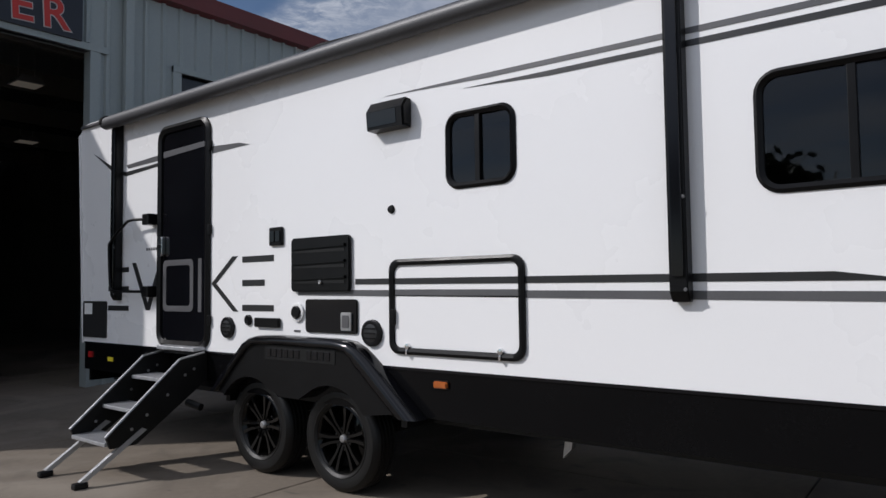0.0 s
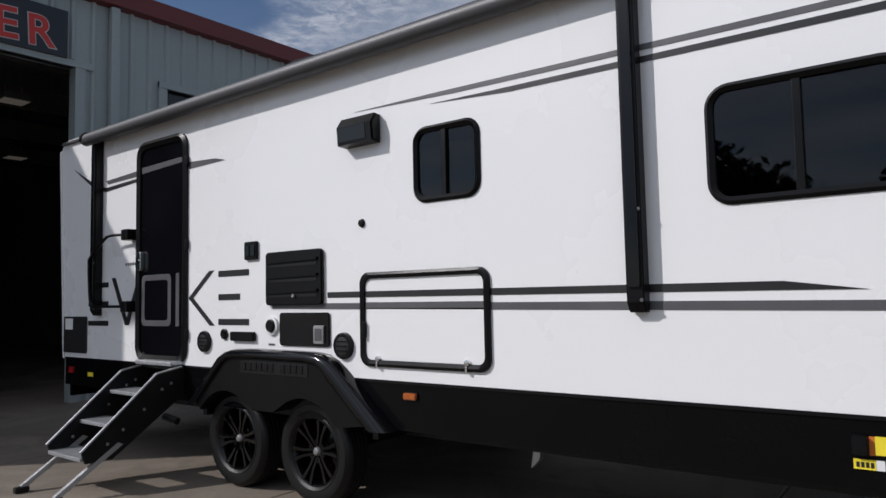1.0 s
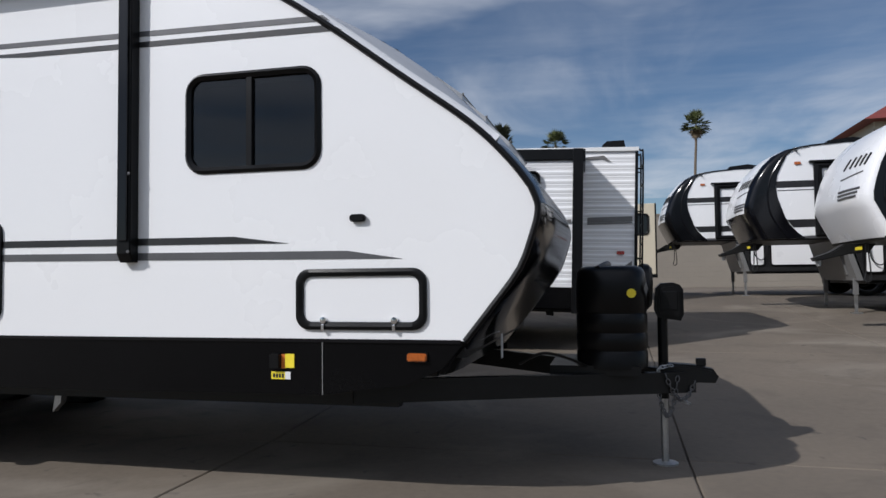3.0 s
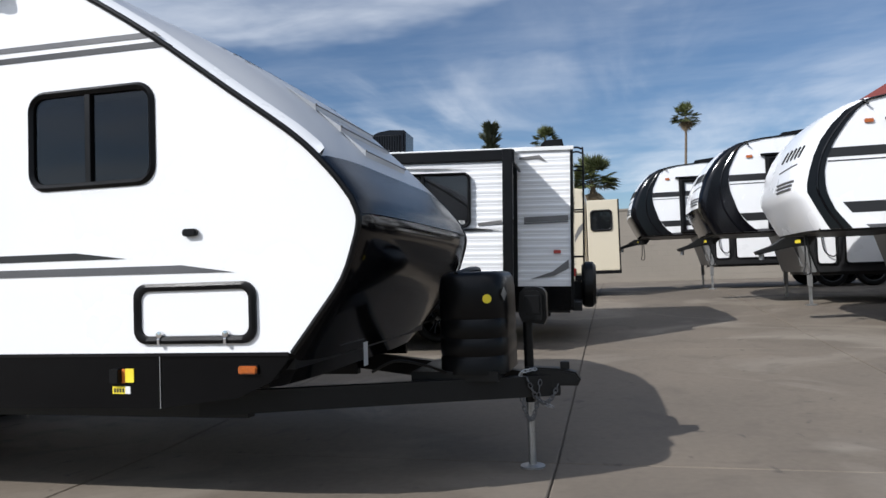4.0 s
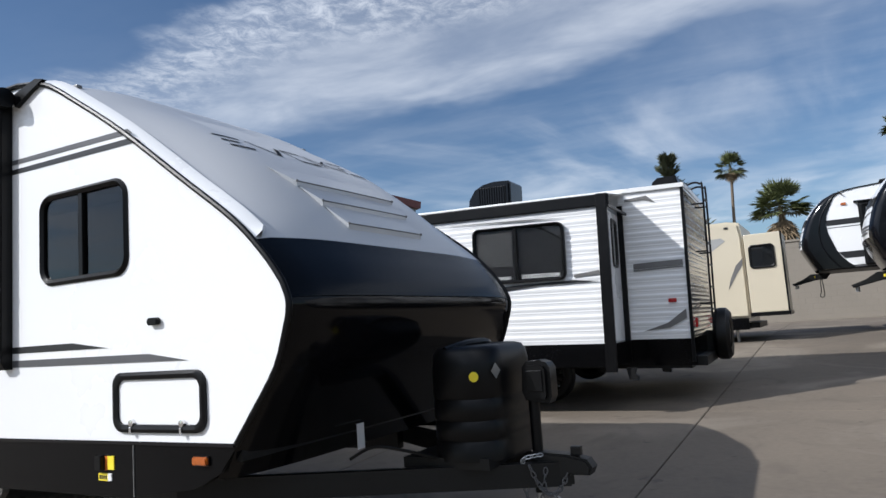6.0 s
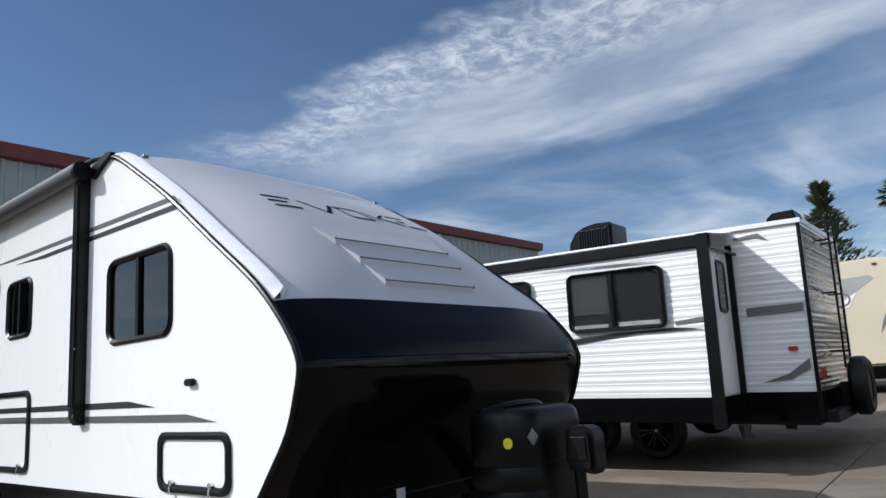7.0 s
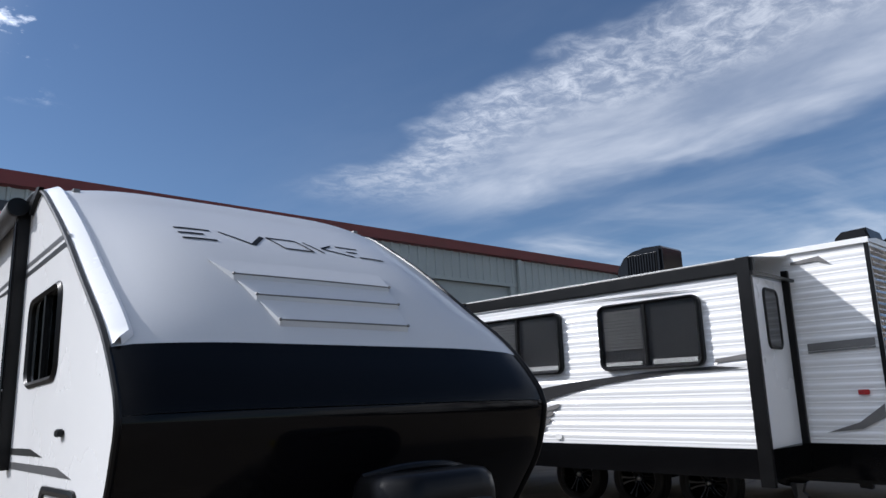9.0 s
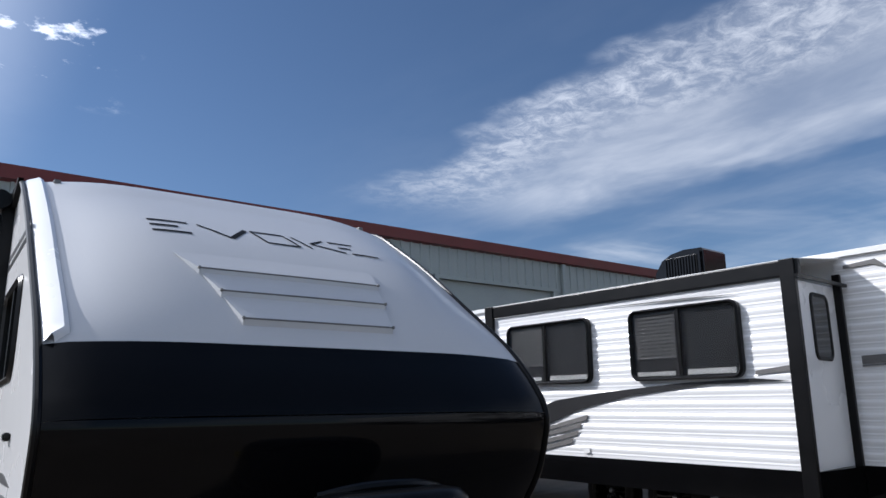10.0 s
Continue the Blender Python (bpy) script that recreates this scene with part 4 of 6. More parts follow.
def make_steps():
    x0, x1 = -6.62, -6.06
    st = part("entry_steps", prism([(-0.16, 0.86), (-0.10, 0.86), (-0.10, 0.90), (-0.16, 0.90)], x0, x1, "x"), FRAME_BLACK, trailer, "unfolded black entry steps with three metal treads")
    for x in (x0, x1):
        part("stringer", prism([(-0.10, 0.88), (-0.34, 0.84), (-0.93, 0.32), (-0.90, 0.24), (-0.70, 0.24), (-0.10, 0.66)], x - 0.014, x + 0.014, "x", bevel=0.003), FRAME_BLACK, st)
        part("edge_bar", tube([(x, -0.12, 0.885), (x, -0.34, 0.845), (x, -0.935, 0.325)], 0.012, 8), STEEL, st)
        leg = part("leg", prism([(-0.66, 0.36), (-0.62, 0.34), (-1.09, 0.03), (-1.12, 0.05)], x - 0.018, x + 0.018, "x"), ALUMINIUM, st, "slanting aluminium leg")
        part("rubber_foot", box(x - 0.03, x + 0.03, -1.16, -1.06, 0.0, 0.045, 0.012), RUBBER, leg)
        for y, z in ((-0.22, 0.76), (-0.3, 0.72), (-0.45, 0.58), (-0.62, 0.45), (-0.74, 0.36)):
            part("bolt", lathe([(0.0, 0.02), (0.012, 0.018), (0.014, 0.0)], (x, y, z), "x", 8), STEEL, st)
    for y, z in ((-0.42, 0.70), (-0.66, 0.49), (-0.90, 0.285)):
        t = part("tread", box(x0 + 0.016, x1 - 0.016, y - 0.03, y + 0.2, z - 0.03, z, 0.006), ALUMINIUM, st, "grey ribbed metal tread")
    part("threshold", box(x0, x1, -0.22, SIDE, 0.895, 0.93, 0.008), ALUMINIUM, st)
    part("pivot", tube([(x1 + 0.02, -0.28, 0.50), (x1 + 0.16, -0.25, 0.47)], 0.03, 10), FRAME_BLACK, st)


def make_tongue():
    cy = 1.20
    ends = Vector((1.08, cy, 0.53))
    for y in (0.12, 2.28):
        a = Vector((-0.82, y, 0.585))
        d = (ends - a).normalized()
        s = d.cross(Vector((0, 0, 1))).normalized() * 0.03
        bm = bmesh.new()
        rows = [[bm.verts.new(p + s * q + Vector((0, 0, h))) for q, h in ((-1, -0.065), (1, -0.065), (1, 0.065), (-1, 0.065))] for p in (a, ends)]
        for i in range(4):
            bm.faces.new((rows[0][i], rows[0][(i + 1) % 4], rows[1][(i + 1) % 4], rows[1][i]))
        bm.faces.new(rows[0]), bm.faces.new(rows[1])
        part("tongue_beam", bm, FRAME_BLACK, trailer, "black steel tongue beam")
    part("cross_member", box(0.20, 0.75, cy - 0.34, cy + 0.34, 0.60, 0.66), FRAME_BLACK, trailer)
    c = part("coupler", prism([(0.88, 0.50), (1.06, 0.50), (1.10, 0.53), (1.21, 0.53), (1.23, 0.57), (1.20, 0.615), (1.08, 0.64), (0.88, 0.65)], cy - 0.055, cy + 0.055, bevel=0.012), FRAME_BLACK, trailer, "black ball coupler")
    part("latch", box(1.10, 1.16, cy - 0.02, cy + 0.02, 0.63, 0.68, 0.006), FRAME_BLACK, c)
    # gas bottle cover
    pts = rounded(0.36, 0.80, cy - 0.36, cy + 0.36, 0.19, 8)
    bm = bmesh.new()
    levels = [(0.64, 1.0), (0.735, 1.0), (0.75, 0.975), (0.765, 1.0), (0.845, 1.0), (0.86, 0.975), (0.875, 1.0), (0.965, 1.0), (0.98, 0.975), (0.995, 1.0), (1.17, 0.99), (1.235, 0.95), (1.265, 0.86), (1.275, 0.70)]
    rows = [[bm.verts.new((0.58 + (u - 0.58) * k, cy + (v - cy) * k, z)) for u, v in pts] for z, k in levels]
    for a, b in zip(rows, rows[1:]):
        for i in range(len(pts)):
            j = (i + 1) % len(pts)
            bm.faces.new((a[i], a[j], b[j], b[i]))
    bm.faces.new(rows[0]), bm.faces.new(rows[-1])
    g = part("gas_bottle_cover", bm, PLASTIC, trailer, "black plastic gas bottle cover", smooth=True, angle=50)
    part("ridge", tube(spline([(0.50, cy - 0.30, 1.255), (0.55, cy - 0.12, 1.285), (0.56, cy + 0.12, 1.285), (0.50, cy + 0.30, 1.255)], 5), 0.022, 8), PLASTIC, g, smooth=True)
    part("dot_sticker", lathe([(0.0, -0.0035), (0.028, -0.003), (0.028, 0.004)], (0.70, cy - 0.353, 1.105), n=20), YELLOW, g, "round yellow sticker")
    dm = bmesh.new()
    mid, way = Vector((0.61 + 0.19 * 0.906 + 0.009, cy - 0.17 - 0.19 * 0.423 - 0.004, 1.13)), Vector((0.423, 0.906, 0))
    dm.faces.new([dm.verts.new(mid + way * u + Vector((0, 0, v))) for u, v in ((0, 0.045), (0.034, 0), (0, -0.045), (-0.034, 0))])
    bmesh.ops.solidify(dm, geom=dm.faces[:], thickness=0.004)
    part("diamond_mark", dm, PALE_GREY, g, "grey diamond mark")
    # jack
    j = part("tongue_jack", tube([(0.90, cy, 0.42), (0.90, cy, 0.95)], 0.032, 14), PLASTIC, trailer, "black electric tongue jack on a steel leg", smooth=True)
    part("motor_head", prism([(0.85, 0.99), (0.87, 0.94), (1.01, 0.92), (1.03, 0.96), (1.03, 1.12), (1.01, 1.15), (0.97, 1.165), (0.89, 1.16), (0.86, 1.13)], cy - 0.07, cy + 0.08, bevel=0.025), PLASTIC, j, smooth=True)
    part("side_cap", box(0.89, 0.99, cy - 0.078, cy - 0.069, 0.99, 1.11, 0.004), PLASTIC, j)
    part("leg", tube([(0.90, cy, 0.02), (0.90, cy, 0.44)], 0.024, 12), STEEL, j, "galvanised steel leg", smooth=True)
    part("foot", lathe([(0.0, 0.0), (0.08, 0.0), (0.08, 0.012), (0.03, 0.02), (0.0, 0.02)], (0.90, cy, 0.0), "z", 20), STEEL, j)
    # safety chain and cable
    pts = spline([(0.95, cy - 0.07, 0.64), (0.86, cy - 0.14, 0.62), (0.90, cy - 0.10, 0.52), (0.97, cy - 0.09, 0.44), (1.05, cy - 0.08, 0.40)], 4)
    for k in range(len(pts) - 1):
        a, b = Vector(pts[k]), Vector(pts[k + 1])
        m, d = (a + b) / 2, (b - a).normalized()
        s = d.orthogonal().normalized()
        if k % 2:
            s = d.cross(s)
        loop = [m + d * math.cos(t) * (b - a).length * 0.75 + s * math.sin(t) * 0.012 for t in [2 * math.pi * i / 8 for i in range(8)]]
        part("chain_link", tube(loop, 0.004, 5, closed=True), STEEL, trailer)
    part("cable", tube(spline([(0.05, 0.55, 0.70), (0.18, 0.60, 0.76), (0.32, 0.72, 0.72), (0.42, 0.85, 0.66)], 5), 0.009, 6), RUBBER, trailer, "loose black cable", smooth=True)
    part("data_sticker", box(-0.102, -0.098, 0.83, 0.90, 0.70, 0.85), PAPER, trailer, "white printed tag hanging under the nose")
    part("stabiliser_jack", prism([(-2.95, 0.60), (-2.90, 0.60), (-2.93, 0.42), (-2.99, 0.36)], 0.33, 0.38), STEEL, trailer, "folded steel stabiliser leg")
    ac = part("roof_unit", prism([(-5.9, 3.12), (-5.75, 3.36), (-5.2, 3.42), (-4.75, 3.40), (-4.55, 3.12)], 0.35, 1.05, bevel=0.03), PLASTIC, trailer, "black low roof unit")


make_door()
make_fittings()
make_awning()
make_fender()
make_steps()
make_tongue()
for wx in (-5.365, -4.485):
    wheel(trailer, wx, 0.015, 0.36, 0.36, 0.22)
    wheel(trailer, wx, 2.345, 0.36, 0.36, 0.22, out=1, rich=False)


def safety_chain(ends, drop, count=22):
    """Links along a slack loop, every other one turned a quarter."""
    a, b = Vector(ends[0]), Vector(ends[1])
    bm = bmesh.new()
    for k in range(count):
        u = (k + 0.5) / count
        c = a.lerp(b, u) - Vector((0, 0, drop * (1 - (2 * u - 1) ** 2)))
        way = (b - a + Vector((0, 0, drop * 4 * (2 * u - 1)))).normalized()
        out = way.cross(Vector((0, 1, 0))).normalized() if k % 2 else Vector((0, 1, 0))
        tube([c + way * 0.021 * math.cos(q) + out * 0.012 * math.sin(q) for q in [math.pi * j / 4 for j in range(8)]], 0.0042, 5, bm, closed=True)
    return bm


part("safety_chain", safety_chain([(0.84, 1.06, 0.60), (0.98, 1.10, 0.58)], 0.26), DECAL_GREY, trailer, "slack steel safety chain")
part("safety_chain", safety_chain([(0.90, 1.05, 0.60), (1.10, 1.16, 0.58)], 0.16, 16), DECAL_GREY, trailer)

# ---- corrugated white trailer ----
other = thing("travel_trailer", (-3.5, 7.6, ground_z(7.6)), "white corrugated travel trailer with grey swooshes and open slide-out", "travel trailer", "travel trailers")


def siding(x0, x1, y, z0, z1, step=0.115):
    """Horizontal ridged metal siding that faces -y."""
    prof = []
    z = z0
    while z < z1 - 0.001:
        h = min(step, z1 - z)
        prof += [(z, 0.0), (z + h * 0.22, -0.001), (z + h * 0.34, -0.004), (z + h * 0.46, -0.002), (z + h * 0.66, -0.007), (z + h * 0.82, -0.008), (z + h * 0.94, -0.003)]
        z += step
    prof.append((z1, 0.0))
    bm = bmesh.new()
    a = [bm.verts.new((x0, y + d, zz)) for zz, d in prof]
    b = [bm.verts.new((x1, y + d, zz)) for zz, d in prof]
    for i in range(len(prof) - 1):
        bm.faces.new((a[i], b[i], b[i + 1], a[i + 1]))
    back = [bm.verts.new((x, y + 0.04, zz)) for x, zz in ((x0, z0), (x1, z0), (x1, z1), (x0, z1))]
    bm.faces.new(back)
    bm.faces.new((a[0], back[0], back[1], b[0])), bm.faces.new((a[-1], b[-1], back[2], back[3]))
    return bm


def rear_siding(x, y0, y1, z0, z1):
    """Stepped ridged siding that faces +x."""
    bm = bmesh.new()
    prof = []
    z = z0
    while z < z1 - 0.01:
        h = min(0.115, z1 - z)
        prof += [(z, 0.0), (z + h * 0.30, 0.016), (z + h * 0.55, 0.004), (z + h * 0.80, 0.020)]
        z += 0.115
    prof.append((z1, 0.0))
    a = [bm.verts.new((x + d, y0, zz)) for zz, d in prof]
    b = [bm.verts.new((x + d, y1, zz)) for zz, d in prof]
    for i in range(len(prof) - 1):
        bm.faces.new((a[i], b[i], b[i + 1], a[i + 1]))
    back = [bm.verts.new((x - 0.03, y, zz)) for y, zz in ((y0, z0), (y1, z0), (y1, z1), (y0, z1))]
    bm.faces.new(back)
    bm.faces.new((a[0], back[0], back[1], b[0])), bm.faces.new((a[-1], b[-1], back[2], back[3]))
    return bm


def make_white_trailer():
    yw, yf, ys = 6.45, 8.90, 5.51
    xl, xr = -8.6, 0.95
    top, low = 3.00, 1.07
    part("side_wall", siding(0.13, xr, yw, low, top), SIDING, other, "ridged white metal siding")
    part("side_wall", siding(xl, -3.72, yw, low, top), SIDING, other)
    part("side_wall", box(-3.72, 0.13, yw + 0.01, yw + 0.05, 2.60, top), SIDING, other)
    part("side_wall", box(xl, xr, yf - 0.04, yf, low, top), SIDING, other)
    part("rear_wall", rear_siding(xr - 0.012, yw + 0.045, yf - 0.045, low, top), REAR_SIDING, other, "bright ridged rear wall")
    part("front_wall", box(xl, xl + 0.04, yw + 0.04, yf - 0.04, low, top), SIDING, other)
    part("roof", prism([(yw - 0.02, top), (yw + 0.3, top + 0.05), (yf - 0.3, top + 0.05), (yf + 0.02, top), (yf, top - 0.06), (yw, top - 0.06)], xl, xr, "x"), SIDING, other)
    part("roof_edge", box(xl, xr + 0.02, yw - 0.035, yw - 0.0205, top - 0.035, top + 0.02, 0.004), PAPER, other, "white roof edge rail")
    part("corner_trim", box(xr - 0.03, xr + 0.012, yw - 0.03, yw - 0.0185, 0.78, top, 0.003), PLASTIC, other, "black corner moulding")
    part("skirt", box(xl, xr, yw - 0.002, yw + 0.04, 0.74, low - 0.004), SKIRT_BLACK, other, "black lower skirt")
    part("skirt", box(xr - 0.04, xr, yw + 0.04, yf, 0.74, low - 0.004), SKIRT_BLACK, other)
    part("underfloor", box(xl, xr - 0.05, yw + 0.06, yf - 0.06, 0.70, low + 0.02), FRAME_BLACK, other)
    # slide-out box
    xs0, xs1 = -3.72, 0.19
    sl = part("slide_out", siding(xs0, xs1, ys, low, 2.69), SIDING, other, "slide-out room pushed out of the side")
    part("end_wall", prism([(xs1 - 0.04, ys + 0.04), (xs1, ys + 0.04), (xs1 - 0.075, yw + 0.04), (xs1 - 0.115, yw + 0.04)], low, 2.655, "z"), WHITE, sl)
    part("end_wall", box(xs0, xs0 + 0.04, ys + 0.04, yw + 0.04, low, 2.655), WHITE, sl)
    part("slide_roof", box(xs0, xs1 - 0.08, ys + 0.042, yw + 0.05, 2.655, 2.685), SIDING, sl)
    part("slide_skirt", box(xs0, xs1, ys - 0.002, yw, 0.80, low - 0.004), SKIRT_BLACK, sl, "black underside")
    for x in (xs0 - 0.02, xs1 - 0.105):
        part("corner_post", box(x, x + 0.13, ys - 0.062, ys - 0.013, 0.74, 2.84, 0.006), PLASTIC, sl, "black corner post")
    part("wall_flange", box(xs1 - 0.07, xs1, yw - 0.06, yw - 0.0185, 0.80, 2.80, 0.006), PLASTIC, sl, "black wall seal")
    part("topper_case", box(xs0 - 0.05, xs1 + 0.05, ys - 0.045, ys + 0.02, 2.694, 2.835, 0.012), PLASTIC, sl, "black slide topper case")
    part("topper_fabric", prism([(ys - 0.02, 2.846), (yw - 0.02, 2.955), (yw - 0.02, 2.948), (ys - 0.02, 2.839)], xs0, xs1, "x"), PAPER, sl, "white topper fabric")
    part("topper_arm", box(xs1 + 0.02, xs1 + 0.05, ys - 0.06, yw - 0.03, 2.67, 2.70), PLASTIC, sl)
    for x0, x1 in ((-1.535, -0.325), (-3.35, -2.06)):
        w = window(sl, x0, x1, 1.842, 2.555, ys - 0.06, 0.09, 0.48, GLASS_GREY, deep=0.045)
        # black sheet on the siding puts an unlit room's darkness behind the panes
        part("backing", box(x0 + 0.03, x1 - 0.03, ys - 0.0185, ys - 0.0145, 1.88, 2.52), DECAL_BLACK, w, "flat black sheet standing in for the unlit room")
        for ob in w.children:
            if ob.name.startswith("pane"):
                ob.visible_shadow = False
        m = x0 + (x1 - x0) * 0.48
        for k in range(13):
            z = 2.49 - 0.036 * k
            part("blind_slat", box(x0 + 0.06, m - 0.05, ys - 0.034, ys - 0.026, z, z + 0.024), BOX_GREY, w, "grey blind slat")
        # white strips paint the bright reflection low in both panes
        part("sill", box(x0 + 0.06, m - 0.08, ys - 0.036, ys - 0.024, 1.890, 1.930), PAPER, w, "white strip standing in for a reflection in the glass")
        part("sill", box(m + 0.06, x1 - 0.08, ys - 0.036, ys - 0.024, 1.890, 1.940), PAPER, w)
    # narrow window in the slide-out's end
    slant = Matrix.Translation((xs1, ys + 0.04, 0)) @ pose(0, 0, 0, 0, 0, 4.56)
    w_bm = ring(rounded(0.21, 0.63, 1.98, 2.58, 0.08), rounded(0.245, 0.595, 2.015, 2.545, 0.06), 0.02, -0.01, "x")
    p_bm = prism(rounded(0.24, 0.60, 2.01, 2.55, 0.05), 0.002, 0.008, "x")
    for g in (w_bm, p_bm):
        bmesh.ops.transform(g, matrix=slant, verts=g.verts[:])
    w = part("window", w_bm, PLASTIC, sl, "narrow dark window")
    part("pane", p_bm, PANE_DARK, w)
    # grey swooshes
    def swoosh(pts, y, mat=SIDING_GREY):
        part("swoosh", prism(pts, y - 0.003, y + 0.002), mat, other, "grey printed swoosh")
    f = yw - 0.0185
    swoosh([(0.28, 2.035), (0.89, 2.055), (0.89, 1.985), (0.28, 1.96)], f)
    swoosh([(0.28, 1.955), (0.89, 1.975), (0.89, 1.96), (0.28, 1.935)], f, BOX_GREY)
    swoosh([(0.36, 1.17), (0.66, 1.27), (0.89, 1.44), (0.89, 1.32), (0.68, 1.21)], f)
    swoosh([(0.22, 2.88), (0.50, 2.905), (0.60, 2.81), (0.47, 2.86), (0.22, 2.85)], f)
    f = ys - 0.0185
    swoosh([(-0.24, 1.90), (0.07, 1.935), (0.07, 1.89), (-0.24, 1.865)], f)
    swoosh([(-3.6, 1.36), (-2.62, 1.665), (-1.9, 1.745), (-0.95, 1.815), (-0.25, 1.835), (0.06, 1.805), (-0.7, 1.795), (-1.6, 1.70), (-2.25, 1.575), (-2.62, 1.45), (-3.6, 1.05)], f, DECAL_BLACK)
    for z, e in ((1.50, -2.16), (1.42, -2.25), (1.335, -2.30), (1.25, -2.38)):
        swoosh([(-3.6, z - 0.33), (e - 0.5, z - 0.10), (e, z + 0.01), (e - 0.03, z - 0.045), (e - 0.5, z - 0.145), (-3.6, z - 0.37)], f)
    swoosh([(-1.9, 2.64), (-0.9, 2.625), (-0.35, 2.60), (-0.9, 2.605)], f, BOX_GREY)
    part("sticker", box(-2.24, -2.16, f - 0.004, f, 1.11, 1.17), PAPER, other, "small white sticker")
    part("side_marker", prism(rounded(0.685, 0.785, 1.525, 1.573, 0.012), yw - 0.04, yw - 0.018, bevel=0.005), RED_LENS, other, "red side marker light")
    # domed roof unit with a slatted front, and a small vent near the rear
    prof = [(-2.30, top + 0.04), (-2.28, top + 0.24), (-2.18, top + 0.39), (-2.04, top + 0.46), (-1.86, top + 0.49), (-1.62, top + 0.48), (-1.59, top + 0.45), (-1.59, top + 0.04)]
    ac = part("roof_unit", prism(prof, 7.06, 7.62, bevel=0.035), GLOSS_BLACK, other, "glossy black rooftop unit", smooth=True)
    part("grille", box(-2.11, -1.66, 7.048, 7.058, top + 0.10, top + 0.40, 0.004), PLASTIC, ac)
    for k in range(11):
        xx = -2.10 + 0.040 * k
        part("slat", box(xx, xx + 0.016, 7.034, 7.047, top + 0.11, top + 0.39), GLOSS_BLACK, ac)
    part("roof_vent", prism([(0.47, top + 0.02), (0.49, top + 0.16), (0.56, top + 0.22), (0.80, top + 0.23), (0.85, top + 0.02)], 7.0, 7.5, bevel=0.02), PLASTIC, other, "low black roof vent", smooth=True)
    # rear ladder
    ld = part("ladder", bmesh_ladder(1.10, 7.30, 7.70, 1.30, top), PLASTIC, other, "black rear ladder", smooth=True)
    for y in (7.30, 7.70):
        for z in (1.5, 2.2, 2.85):
            part("stand_off", tube([(xr - 0.02, y, z), (1.10, y, z)], 0.012, 6), PLASTIC, ld)
    part("bumper", box(xr - 0.02, xr + 0.12, yw + 0.2, yf - 0.2, 0.72, 0.84, 0.01), FRAME_BLACK, other)
    sp = part("spare_wheel", lathe([(0.20, -0.09), (0.30, -0.11), (0.355, -0.06), (0.36, 0.0), (0.355, 0.06), (0.30, 0.11), (0.20, 0.09)], (1.17, 7.85, 1.07), "x", 36), RUBBER, other, "spare wheel on the rear bumper", smooth=True)
    part("cover", lathe([(0.0, 0.085), (0.2, 0.08), (0.21, 0.05)], (1.17, 7.85, 1.07), "x", 28), PLASTIC, sp)
    part("mount", box(0.94, 1.13, 7.80, 7.90, 0.80, 1.12), FRAME_BLACK, sp)
    for y in (6.75, 8.6):
        part("tail_light", box(xr, xr + 0.03, y - 0.05, y + 0.05, 1.20, 1.32, 0.01), RED_LENS, other)
    for x in (-2.75, -1.87, -0.99):
        wheel(other, x, yw + 0.16, ground_z(yw + 0.16) + 0.35, 0.35, 0.22, rich=True)
        wheel(other, x, yf - 0.16, ground_z(yf - 0.16) + 0.35, 0.35, 0.22, out=1, rich=False)
    for x in (-2.75, -1.87, -0.99):
        part("axle", tube([(x, yw + 0.2, 0.62), (x, yf - 0.2, 0.70)], 0.04, 8), FRAME_BLACK, other)
    for x, y in ((0.55, 6.65), (-0.25, 6.65), (0.35, 5.6)):
        part("stabiliser", prism([(x - 0.06, 0.78), (x + 0.06, 0.78), (x + 0.04, 0.71), (x + 0.08, 0.68), (x + 0.07, 0.64), (x - 0.03, 0.65)], y - 0.03, y + 0.03), FRAME_BLACK, other)


def bmesh_ladder(x, y0, y1, z0, z1):
    bm = bmesh.new()
    for y in (y0, y1):
        tube(spline([(x, y, z0), (x, y, z0 + 0.4), (x, y, z1), (x - 0.03, y, z1 + 0.12), (x - 0.14, y, z1 + 0.14), (x - 0.3, y, z1 + 0.06)], 4), 0.014, 8, bm)
    z = z0 + 0.12
    while z < z1:
        tube([(x, y0, z), (x, y1, z)], 0.012, 8, bm)
        z += 0.3
    return bm


make_white_trailer()
PIVOT = Vector((0.25, 5.45, 1.0))
other.matrix_basis = Matrix.Translation(PIVOT) @ pose(0, 0, 0, 0, 1.7, 2.5) @ Matrix.Translation(ORIGIN[other] - PIVOT)

# ---- cream trailer ----
cream = thing("travel_trailer", (-3.0, 15.0, ground_z(15.0)), "cream fibreglass travel trailer with a side slide-out", "travel trailer", "travel trailers")


